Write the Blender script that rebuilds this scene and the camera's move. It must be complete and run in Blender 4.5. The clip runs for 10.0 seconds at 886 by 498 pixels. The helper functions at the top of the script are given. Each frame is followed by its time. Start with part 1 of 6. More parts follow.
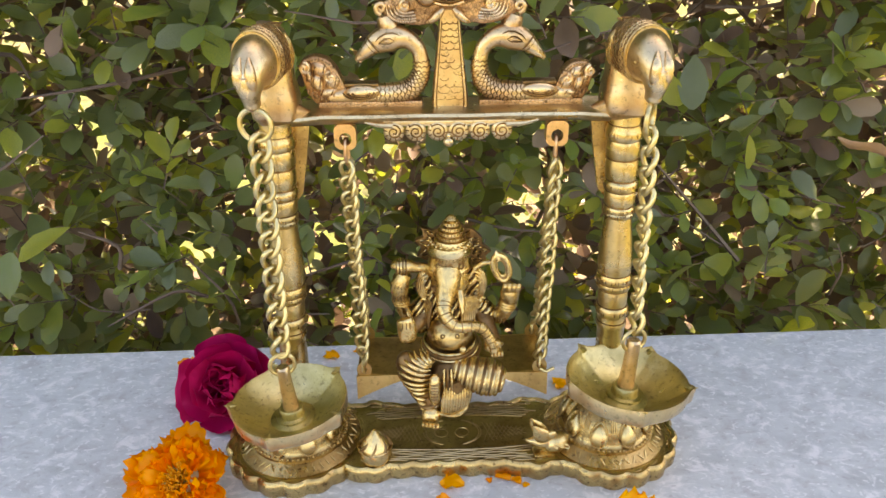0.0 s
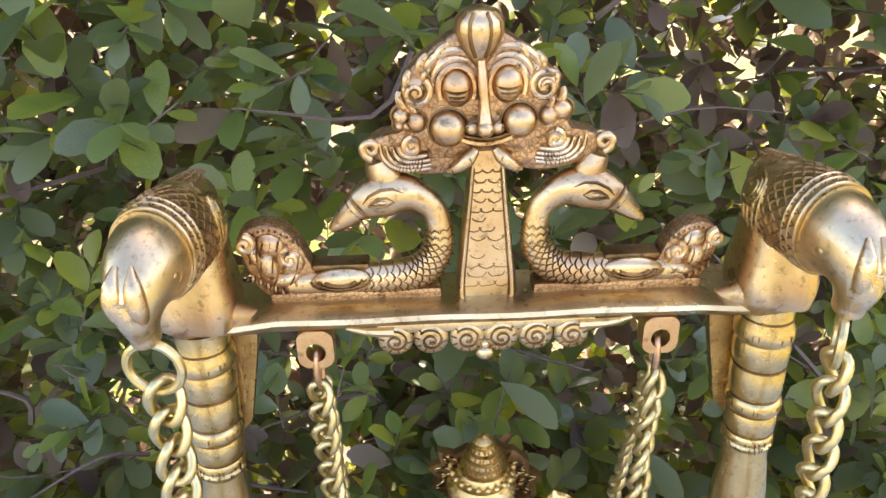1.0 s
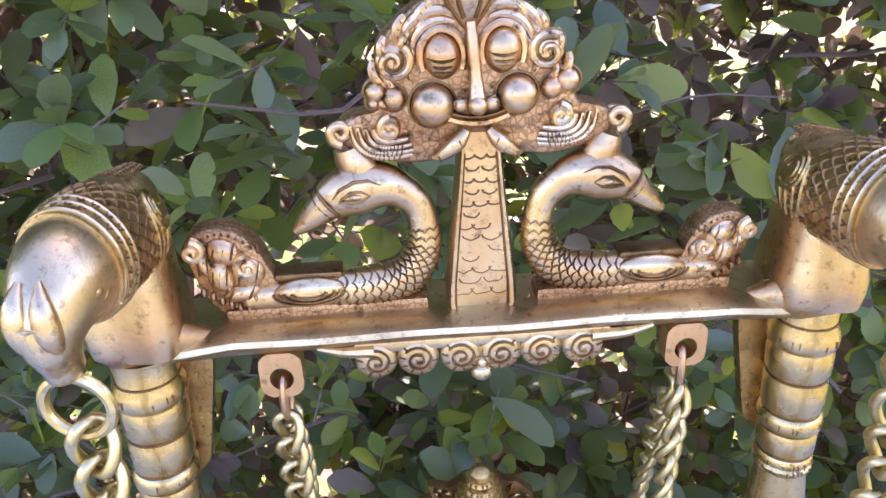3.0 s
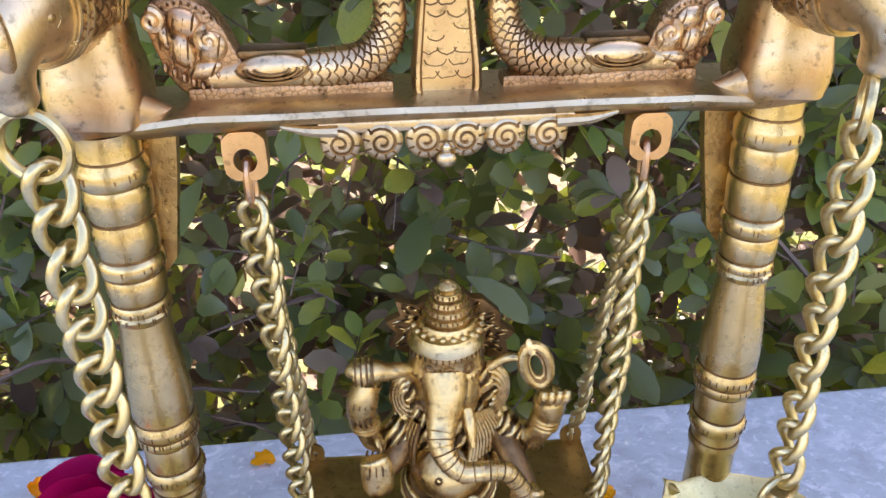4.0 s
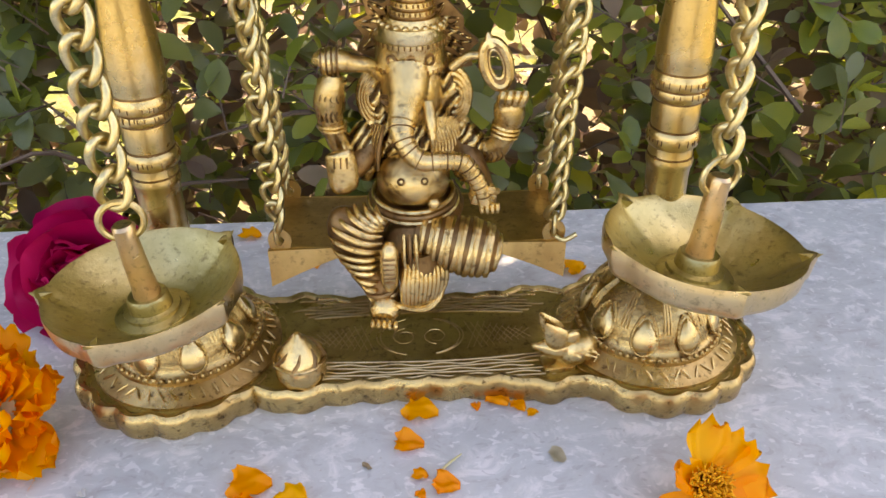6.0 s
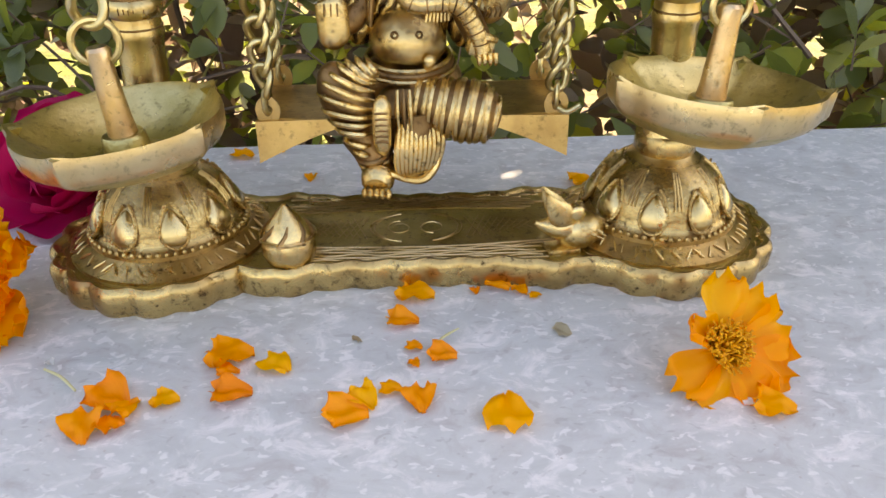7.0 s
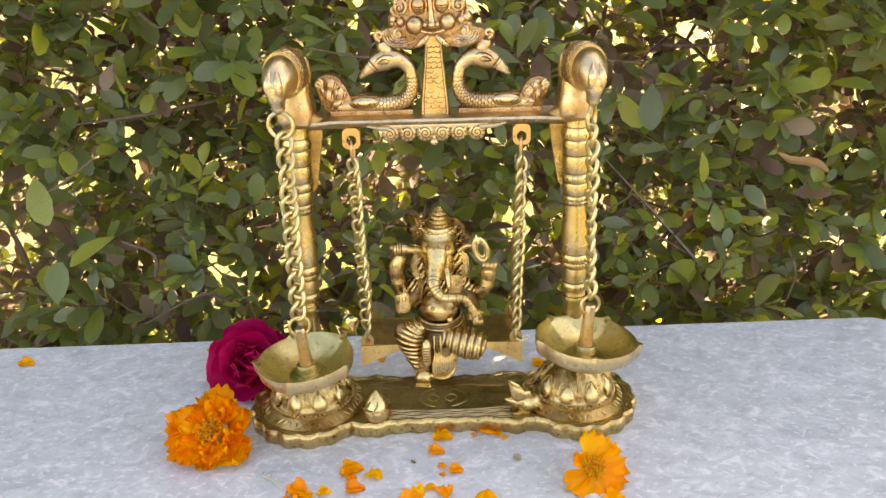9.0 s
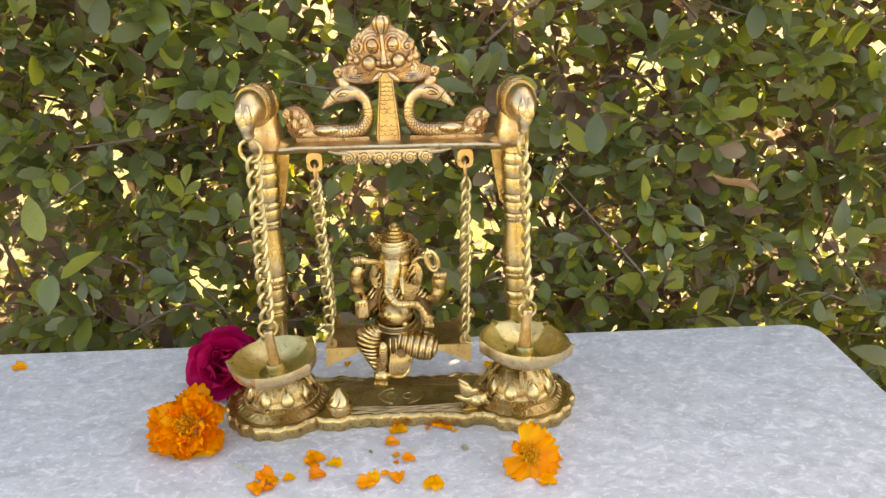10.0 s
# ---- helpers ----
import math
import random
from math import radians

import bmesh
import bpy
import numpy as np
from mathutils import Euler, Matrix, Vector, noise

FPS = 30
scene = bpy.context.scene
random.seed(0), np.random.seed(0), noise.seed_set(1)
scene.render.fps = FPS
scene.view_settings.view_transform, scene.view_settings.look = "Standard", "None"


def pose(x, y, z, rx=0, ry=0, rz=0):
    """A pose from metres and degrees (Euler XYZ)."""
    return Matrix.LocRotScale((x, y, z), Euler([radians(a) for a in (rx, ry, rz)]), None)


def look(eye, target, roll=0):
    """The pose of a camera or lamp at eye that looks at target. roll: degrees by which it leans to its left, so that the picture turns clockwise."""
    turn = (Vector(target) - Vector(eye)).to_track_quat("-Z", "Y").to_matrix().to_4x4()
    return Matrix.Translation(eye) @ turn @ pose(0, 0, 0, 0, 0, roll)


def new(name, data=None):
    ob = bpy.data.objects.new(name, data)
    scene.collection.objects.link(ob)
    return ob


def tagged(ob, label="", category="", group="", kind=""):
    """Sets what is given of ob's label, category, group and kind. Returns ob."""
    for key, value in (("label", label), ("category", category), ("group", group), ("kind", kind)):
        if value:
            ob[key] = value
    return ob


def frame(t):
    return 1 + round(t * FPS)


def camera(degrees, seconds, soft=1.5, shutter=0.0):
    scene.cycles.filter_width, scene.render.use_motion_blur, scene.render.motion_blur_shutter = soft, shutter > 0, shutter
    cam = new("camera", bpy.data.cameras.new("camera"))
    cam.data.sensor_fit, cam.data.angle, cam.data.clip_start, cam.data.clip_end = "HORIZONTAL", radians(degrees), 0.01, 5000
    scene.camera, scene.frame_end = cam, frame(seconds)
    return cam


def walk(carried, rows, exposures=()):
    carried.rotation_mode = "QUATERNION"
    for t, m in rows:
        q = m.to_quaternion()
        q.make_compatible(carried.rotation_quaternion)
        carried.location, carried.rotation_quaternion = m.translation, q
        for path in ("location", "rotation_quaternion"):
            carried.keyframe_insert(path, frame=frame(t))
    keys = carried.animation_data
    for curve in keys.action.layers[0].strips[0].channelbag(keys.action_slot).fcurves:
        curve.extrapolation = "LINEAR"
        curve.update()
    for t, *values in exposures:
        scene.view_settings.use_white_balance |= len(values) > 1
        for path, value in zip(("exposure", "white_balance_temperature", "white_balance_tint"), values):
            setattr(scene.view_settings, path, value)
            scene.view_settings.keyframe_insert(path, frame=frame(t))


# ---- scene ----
cam = camera(60.0, 10.0)
PATH = [
    (0, (0.004, -0.369, 0.338), (-0.0377, 1.3934, -0.6064), -0.6),
    (0.5, (-0.0026, -0.2877, 0.3325), (-0.0446, 1.4932, -0.577), -0.9),
    (1, (-0.0117, -0.2004, 0.3405), (-0.0268, 1.5764, -0.5761), -1.25),
    (1.5, (-0.0067, -0.1664, 0.3385), (-0.0116, 1.6351, -0.531), -1.5),
    (2, (-0.0085, -0.1509, 0.3412), (0.0093, 1.6615, -0.5042), -1.85),
    (2.2, (-0.0125, -0.15, 0.3429), (0.0097, 1.6658, -0.4952), -2.05),
    (3.3, (-0.014, -0.177, 0.312), (0.031, 1.592, -0.62), -1.9),
    (3.5, (-0.01, -0.179, 0.306), (0.036, 1.577, -0.65), -1.7),
    (4, (-0.01, -0.19, 0.285), (0.06, 1.534, -0.726), -0.9),
    (4.5, (-0.001, -0.208, 0.259), (0.024, 1.491, -0.797), -1.0),
    (5, (0.006, -0.22, 0.248), (0.01, 1.464, -0.831), -1.2),
    (5.5, (0.007, -0.231, 0.239), (0.017, 1.424, -0.884), -0.5),
    (6, (0.007, -0.244, 0.22), (0.024, 1.41, -0.905), -0.1),
    (6.2, (0.017, -0.25, 0.215), (-0.036, 1.389, -0.929), -0.6),
    (7.3, (0.007, -0.281, 0.147), (0.02, 1.47, -0.818), -0.4),
    (7.5, (0.005, -0.299, 0.153), (-0.002, 1.467, -0.79), -0.6),
    (8, (-0.001, -0.357, 0.203), (-0.027, 1.435, -0.683), -0.6),
    (8.5, (0.007, -0.415, 0.279), (-0.047, 1.401, -0.557), -1.1),
    (9, (0.019, -0.469, 0.335), (-0.046, 1.361, -0.47), -1.4),
    (9.5, (0.026, -0.511, 0.343), (-0.034, 1.331, -0.435), -1.5),
    (10, (0.047, -0.527, 0.353), (0.009, 1.324, -0.404), -1.1),
]
# exposure follows the clip's camera: seconds, stops, kelvin, tint
EXPO = [(0, 2.2, 9000, 20), (0.6, 2.25, 8200, 20), (1.0, 2.35, 7000, 24), (1.4, 2.47, 6300, 28), (2.2, 2.5, 5800, 30), (3.3, 2.3, 5800, 36), (4.0, 2.2, 6600, 30), (4.8, 2.15, 8800, 26), (6.2, 2.13, 9000, 24), (7.5, 2.06, 9200, 19), (8.4, 2.15, 9400, 20), (9.0, 2.30, 9600, 20), (10, 2.30, 9800, 20)]
walk(cam, [(t, look(eye, target, roll)) for t, eye, target, roll in PATH], EXPO)

# ---- world and sun: open shade in front of a hedge, the sun high behind it ----
SUN_EL, SUN_AZ = 52.0, 28.0           # degrees; azimuth from +y towards +x
world = bpy.data.worlds.new("world")
scene.world = world
world.use_nodes = True
wn = world.node_tree
sky = wn.nodes.new("ShaderNodeTexSky")
sky.sky_type, sky.sun_disc = "NISHITA", False
sky.sun_elevation, sky.sun_rotation = radians(SUN_EL), radians(SUN_AZ)
sky.air_density, sky.dust_density = 1.0, 2.0
wn.links.new(sky.outputs[0], wn.nodes["Background"].inputs[0])
wn.nodes["Background"].inputs[1].default_value = 0.15
sun = new("sun", bpy.data.lights.new("sun", "SUN"))
sun.data.energy, sun.data.angle, sun.data.color = 4.0, radians(0.5), (1.0, 0.93, 0.8)
sd = Vector((math.sin(radians(SUN_AZ)) * math.cos(radians(SUN_EL)), math.cos(radians(SUN_AZ)) * math.cos(radians(SUN_EL)), math.sin(radians(SUN_EL))))
sun.matrix_world = look(sd * 5, (0, 0, 0))

# ---- materials ----


def ramp_node(nt, fac, stops):
    r = nt.nodes.new("ShaderNodeValToRGB")
    while len(r.color_ramp.elements) < len(stops):
        r.color_ramp.elements.new(0.5)
    for e, (p, c) in zip(r.color_ramp.elements, stops):
        e.position, e.color = p, (*c, 1)
    nt.links.new(fac, r.inputs[0])
    return r.outputs[0]


def tex(nt, kind, scale, vec, **kw):
    n = nt.nodes.new(kind)
    n.inputs["Scale"].default_value = scale
    for k, v in kw.items():
        n.inputs[k].default_value = v
    nt.links.new(vec, n.inputs["Vector"])
    return n


def mix_col(nt, fac, a, b, mode="MIX"):
    m = nt.nodes.new("ShaderNodeMix")
    m.data_type, m.blend_type = "RGBA", mode
    for sock, v in ((m.inputs[0], fac), (m.inputs[6], a), (m.inputs[7], b)):
        if isinstance(v, (int, float)):
            sock.default_value = v
        elif isinstance(v, tuple):
            sock.default_value = (*v, 1)
        else:
            nt.links.new(v, sock)
    return m.outputs[2]


def maths(nt, op, a, b=0.0):
    m = nt.nodes.new("ShaderNodeMath")
    m.operation = op
    for sock, v in ((m.inputs[0], a), (m.inputs[1], b)):
        if isinstance(v, (int, float)):
            sock.default_value = v
        else:
            nt.links.new(v, sock)
    return m.outputs[0]


def start(name):
    m = bpy.data.materials.new(name)
    m.use_nodes = True
    nt = m.node_tree
    vec = nt.nodes.new("ShaderNodeTexCoord").outputs["Object"]
    return m, nt, nt.nodes["Principled BSDF"], vec


def relief(nt, bsdf, layers, dist=0.0004):
    """Fine relief: layers of (height socket, strength)."""
    normal = None
    for h, s in layers:
        b = nt.nodes.new("ShaderNodeBump")
        b.inputs["Strength"].default_value, b.inputs["Distance"].default_value = s, dist
        nt.links.new(h, b.inputs["Height"])
        if normal:
            nt.links.new(normal, b.inputs["Normal"])
        normal = b.outputs[0]
    nt.links.new(normal, bsdf.inputs["Normal"])


def brass(name, light, dark, rough=0.3, engraved=0.0, cell=420.0, patina=0.35, streak=0.0, pit=0.28):
    """Cast brass: polish and tarnish patches, casting grain, and where wanted engraved scales with dark oxide in the cuts."""
    m, nt, b, vec = start(name)
    big = tex(nt, "ShaderNodeTexNoise", 55, vec, Detail=5, Roughness=0.6).outputs[0]
    fine = tex(nt, "ShaderNodeTexNoise", 900, vec, Detail=4).outputs[0]
    grain = tex(nt, "ShaderNodeTexNoise", 330, vec, Detail=6, Roughness=0.7).outputs[0]
    col = mix_col(nt, ramp_node(nt, big, [(0.38, (0, 0, 0)), (0.68, (1, 1, 1))]), light, dark)
    spots = ramp_node(nt, grain, [(0.32, (1, 1, 1)), (0.46, (0, 0, 0))])
    col = mix_col(nt, maths(nt, "MULTIPLY", spots, patina), col, (0.09, 0.05, 0.02))
    layers = [(big, 0.35), (grain, pit), (fine, 0.14)]
    if streak:
        mp = nt.nodes.new("ShaderNodeMapping")
        mp.inputs["Scale"].default_value = (1, 1, 0.03)
        nt.links.new(vec, mp.inputs[0])
        layers.append((tex(nt, "ShaderNodeTexNoise", 1400, mp.outputs[0], Detail=3).outputs[0], streak))
    if engraved:
        v = tex(nt, "ShaderNodeTexVoronoi", cell, vec)
        v.feature = "DISTANCE_TO_EDGE"
        v.inputs["Randomness"].default_value = 0.7
        cut = ramp_node(nt, v.outputs[0], [(0.02, (1, 1, 1)), (0.12, (0, 0, 0))])
        col = mix_col(nt, maths(nt, "MULTIPLY", cut, engraved), col, (0.08, 0.04, 0.018))
        layers.append((v.outputs[0], 0.9 * engraved))
    nt.links.new(col, b.inputs["Base Color"])
    b.inputs["Metallic"].default_value = 1.0
    nt.links.new(maths(nt, "ADD", maths(nt, "MULTIPLY", big, 0.22), rough - 0.09), b.inputs["Roughness"])
    relief(nt, b, layers)
    return m


M_POLISH = brass("polished_brass", (0.70, 0.52, 0.25), (0.56, 0.40, 0.17), 0.26, streak=0.2)
M_CAST = brass("cast_brass", (0.68, 0.48, 0.20), (0.42, 0.26, 0.10), 0.26, patina=1.0, pit=0.9)
M_SCALE = brass("engraved_brass", (0.78, 0.56, 0.28), (0.52, 0.34, 0.14), 0.27, engraved=0.15, cell=370, patina=0.55, pit=0.4)
M_ROSEPLAIN = brass("rosy_plain_brass", (0.75, 0.56, 0.32), (0.60, 0.37, 0.19), 0.28, patina=0.6, pit=0.5)
M_ROSECAST = brass("rosy_cast_brass", (0.86, 0.63, 0.37), (0.58, 0.33, 0.16), 0.30, patina=1.0, pit=0.6)
M_RUST = brass("rust_brown_brass", (0.66, 0.40, 0.21), (0.36, 0.19, 0.09), 0.36, engraved=0.5, cell=520, patina=1.0, pit=1.0)
M_OXIDE = brass("oxidised_brass", (0.36, 0.21, 0.09), (0.11, 0.06, 0.026), 0.36, patina=0.8, pit=1.0)
M_DISH = brass("lamp_brass", (0.62, 0.52, 0.24), (0.44, 0.35, 0.13), 0.29, patina=0.55, pit=0.7)
M_BEAM = brass("beam_brass", (0.70, 0.55, 0.33), (0.56, 0.40, 0.22), 0.28, patina=0.5, streak=0.15)
# the marble's pale reflection on the lamp wall is put into this colour
M_RIM = brass("lamp_rim_brass", (0.70, 0.54, 0.29), (0.55, 0.40, 0.20), 0.28, patina=0.5, pit=0.45)
M_PLATE = brass("base_brass", (0.56, 0.44, 0.18), (0.36, 0.26, 0.09), 0.32, patina=0.7, streak=0.5, pit=0.6)
M_SEAT = brass("seat_brass", (0.50, 0.32, 0.12), (0.26, 0.16, 0.06), 0.35, patina=0.6)
M_DOME = brass("dome_brass", (0.66, 0.47, 0.20), (0.36, 0.23, 0.09), 0.23, engraved=0.35, cell=480, patina=1.0, pit=0.9)
M_STATUE = brass("statue_brass", (0.82, 0.61, 0.29), (0.54, 0.36, 0.14), 0.22, patina=0.9, pit=0.9)


def pleated(name, ridge, groove, scale):
    """Cast cloth: bright rubbed pleats with dark oxide left between them."""
    m, nt, b, vec = start(name)
    mp = nt.nodes.new("ShaderNodeMapping")
    mp.inputs["Rotation"].default_value = (0, radians(-28), radians(20))
    nt.links.new(vec, mp.inputs[0])
    w = tex(nt, "ShaderNodeTexWave", scale, mp.outputs[0], Distortion=5.0, Detail=2.0)
    w.inputs["Detail Scale"].default_value = 1.4
    grain = tex(nt, "ShaderNodeTexNoise", 420, vec, Detail=5, Roughness=0.7).outputs[0]
    f = maths(nt, "ADD", w.outputs[1], maths(nt, "MULTIPLY", maths(nt, "SUBTRACT", grain, 0.5), 0.7))
    nt.links.new(ramp_node(nt, f, [(0.22, groove), (0.5, tuple(0.55 * c for c in ridge)), (0.75, ridge)]), b.inputs["Base Color"])
    b.inputs["Metallic"].default_value, b.inputs["Roughness"].default_value = 1.0, 0.27
    relief(nt, b, [(w.outputs[1], 0.9), (grain, 0.5)], 0.0007)
    return m


M_CLOTH = pleated("pleated_brass", (0.78, 0.56, 0.24), (0.09, 0.05, 0.02), 95.0)
M_SKIRT = brass("skirt_brass", (0.68, 0.46, 0.18), (0.48, 0.30, 0.11), 0.33, patina=0.5)
M_LUG = brass("lug_brass", (0.80, 0.50, 0.24), (0.62, 0.36, 0.15), 0.34, patina=0.5)
M_CHAIN = brass("chain_brass", (0.74, 0.61, 0.32), (0.60, 0.46, 0.20), 0.30)
M_COPPER = brass("copper_wire", (0.72, 0.45, 0.26), (0.60, 0.36, 0.2), 0.3)


def marble():
    m, nt, b, vec = start("grey_marble")
    mp = nt.nodes.new("ShaderNodeMapping")
    mp.inputs["Rotation"].default_value, mp.inputs["Scale"].default_value = (0, 0, radians(35)), (1, 1.45, 1)
    nt.links.new(vec, mp.inputs[0])
    v = mp.outputs[0]
    cloud = tex(nt, "ShaderNodeTexNoise", 22, v, Detail=8, Roughness=0.62, Distortion=1.2).outputs[0]
    fleck = tex(nt, "ShaderNodeTexNoise", 60, v, Detail=6, Roughness=0.65, Distortion=0.8).outputs[0]
    fine = tex(nt, "ShaderNodeTexNoise", 420, vec, Detail=4).outputs[0]
    dots = tex(nt, "ShaderNodeTexVoronoi", 120, vec).outputs[0]
    col = ramp_node(nt, cloud, [(0.3, (0.42, 0.445, 0.45)), (0.52, (0.55, 0.578, 0.58)), (0.72, (0.46, 0.48, 0.482))])
    col = mix_col(nt, ramp_node(nt, fleck, [(0.53, (0, 0, 0)), (0.66, (0.9, 0.9, 0.9))]), col, (0.74, 0.73, 0.73))
    col = mix_col(nt, ramp_node(nt, fleck, [(0.32, (0.7, 0.7, 0.7)), (0.46, (0, 0, 0))]), col, (0.41, 0.395, 0.40))
    chip = tex(nt, "ShaderNodeTexNoise", 190, v, Detail=2, Distortion=0.6).outputs[0]
    col = mix_col(nt, ramp_node(nt, chip, [(0.60, (0, 0, 0)), (0.66, (0.6, 0.6, 0.6))]), col, (0.78, 0.78, 0.78))
    col = mix_col(nt, ramp_node(nt, chip, [(0.30, (0.5, 0.5, 0.5)), (0.36, (0, 0, 0))]), col, (0.36, 0.36, 0.37))
    col = mix_col(nt, ramp_node(nt, dots, [(0.03, (0.6, 0.6, 0.6)), (0.06, (0, 0, 0))]), col, (0.42, 0.38, 0.36))
    nt.links.new(col, b.inputs["Base Color"])
    nt.links.new(maths(nt, "ADD", maths(nt, "MULTIPLY", fleck, 0.25), 0.25), b.inputs["Roughness"])
    relief(nt, b, [(fine, 0.06), (fleck, 0.05)])
    return m


def organic(name, stops, rough=0.5, scale=60.0, trans=0.0, spec=0.5, veins=0.0, per_object=True, bump=0.3):
    """Petals and leaves: colour by piece and by grain; some light comes through."""
    m, nt, b, vec = start(name)
    g = nt.nodes.new("ShaderNodeNewGeometry")
    oi = nt.nodes.new("ShaderNodeObjectInfo")
    pick = oi.outputs["Random"] if per_object else g.outputs["Random Per Island"]
    n = tex(nt, "ShaderNodeTexNoise", scale, vec, Detail=5).outputs[0]
    f = maths(nt, "ADD", maths(nt, "MULTIPLY", pick, 0.8), maths(nt, "MULTIPLY", n, 0.3))
    col = ramp_node(nt, f, stops)
    nt.links.new(col, b.inputs["Base Color"])
    b.inputs["Roughness"].default_value = rough
    b.inputs["Specular IOR Level"].default_value = spec
    relief(nt, b, [(tex(nt, "ShaderNodeTexNoise", scale * 6, vec, Detail=4).outputs[0], bump)])
    if trans:
        t = nt.nodes.new("ShaderNodeBsdfTranslucent")
        warm = mix_col(nt, 1.0, col, (1.9, 1.75, 0.55), "MULTIPLY") if veins else col
        nt.links.new(warm, t.inputs[0])
        mx = nt.nodes.new("ShaderNodeMixShader")
        mx.inputs[0].default_value = trans
        out = nt.nodes["Material Output"]
        nt.links.new(b.outputs[0], mx.inputs[1])
        nt.links.new(t.outputs[0], mx.inputs[2])
        nt.links.new(mx.outputs[0], out.inputs[0])
    return m


M_MARBLE = marble()
GREEN = [(0.05, (0.085, 0.115, 0.050)), (0.35, (0.150, 0.188, 0.082)), (0.58, (0.235, 0.265, 0.165)), (0.80, (0.19, 0.27, 0.072)), (0.93, (0.36, 0.38, 0.08))]
M_LEAF = organic("leaf_green", GREEN, 0.30, 40, 0.5, 0.65, 1.0)
M_LEAVES = organic("leaves_green", GREEN, 0.30, 40, 0.5, 0.65, 1.0, per_object=False)
M_DRY = organic("dry_leaf", [(0.2, (0.30, 0.16, 0.09)), (0.8, (0.42, 0.25, 0.15))], 0.6, 60, 0.2)
# for inner leaves that stand in for the hedge's brown twigs and shade
M_INNER_BROWN = organic("inner_brown_leaf", [(0.1, (0.13, 0.075, 0.05)), (0.5, (0.24, 0.15, 0.10)), (0.9, (0.36, 0.26, 0.17))], 0.6, 60, 0.3, per_object=False)
M_TWIG = organic("bark", [(0.2, (0.10, 0.065, 0.05)), (0.8, (0.24, 0.17, 0.13))], 0.8, 120, 0, 0.3, 0, False, 0.8)
M_ROSE = organic("rose_petal", [(0.1, (0.38, 0.0, 0.07)), (0.6, (0.56, 0.004, 0.09)), (1.0, (0.72, 0.02, 0.13))], 0.5, 90, 0.18, 0.35)
M_ORANGE = organic("marigold_petal", [(0.1, (0.95, 0.27, 0.0)), (0.5, (1.0, 0.36, 0.0)), (1.0, (1.0, 0.47, 0.005))], 0.5, 120, 0.35, 0.3)
M_WILT = organic("wilted_petal", [(0.1, (0.82, 0.19, 0.0)), (0.5, (0.95, 0.27, 0.0)), (1.0, (0.95, 0.38, 0.004))], 0.5, 160, 0.2, 0.35)
M_STAMEN = organic("stamen", [(0.1, (0.60, 0.20, 0.004)), (0.9, (0.95, 0.45, 0.015))], 0.6, 300, 0.1, 0.3, 0, False)
M_STEM = organic("dry_stem", [(0.2, (0.45, 0.42, 0.18)), (0.8, (0.6, 0.56, 0.3))], 0.6, 200)
M_HUSK = organic("husk", [(0.2, (0.36, 0.20, 0.06)), (0.8, (0.62, 0.55, 0.38))], 0.5, 150)
M_WHITE = organic("white_flake", [(0.2, (0.75, 0.74, 0.70)), (0.8, (0.85, 0.84, 0.8))], 0.6, 200)


def soil():
    m, nt, b, vec = start("dry_lawn")
    n1 = tex(nt, "ShaderNodeTexNoise", 1.6, vec, Detail=8, Roughness=0.7).outputs[0]
    n2 = tex(nt, "ShaderNodeTexNoise", 22, vec, Detail=6, Roughness=0.7).outputs[0]
    c1 = ramp_node(nt, n2, [(0.3, (0.12, 0.09, 0.045)), (0.6, (0.26, 0.20, 0.10)), (0.8, (0.36, 0.29, 0.17))])
    c2 = ramp_node(nt, n2, [(0.3, (0.05, 0.08, 0.012)), (0.7, (0.22, 0.24, 0.04))])
    col = mix_col(nt, ramp_node(nt, n1, [(0.42, (0, 0, 0)), (0.56, (1, 1, 1))]), c1, c2)
    nt.links.new(col, b.inputs["Base Color"])
    b.inputs["Roughness"].default_value = 0.95
    relief(nt, b, [(n2, 0.8)], 0.02)
    return m


M_SOIL = soil()

# ---- mesh helpers ----


def part(name, bm, material, parent=None, label="", smooth=True):
    me = bpy.data.meshes.new(name)
    bm.normal_update()
    for f in bm.faces:
        f.smooth = smooth
    if smooth:
        for e in bm.edges:
            if len(e.link_faces) == 2 and e.calc_face_angle(0) > 0.72:
                e.smooth = False
    bm.to_mesh(me)
    bm.free()
    for mm in material if isinstance(material, (list, tuple)) else [material]:
        me.materials.append(mm)
    ob = new(name, me)
    if parent:
        ob.parent = parent
    if label:
        tagged(ob, label)
    return ob


def empty(name, m=Matrix()):
    ob = new(name)
    ob.empty_display_size = 0.01
    ob.matrix_world = m
    return ob


def grid_faces(bm, rows, close_u=True, cap=False, mat=0, smooth=True):
    """Skin rows of verts (each a list of equal length) with quads."""
    n = len(rows[0])
    for a, b in zip(rows, rows[1:]):
        for i in range(n if close_u else n - 1):
            j = (i + 1) % n
            f = bm.faces.new((a[i], a[j], b[j], b[i]))
            f.material_index = mat
    if cap:
        bm.faces.new(rows[0][::-1]).material_index = mat
        bm.faces.new(rows[-1]).material_index = mat


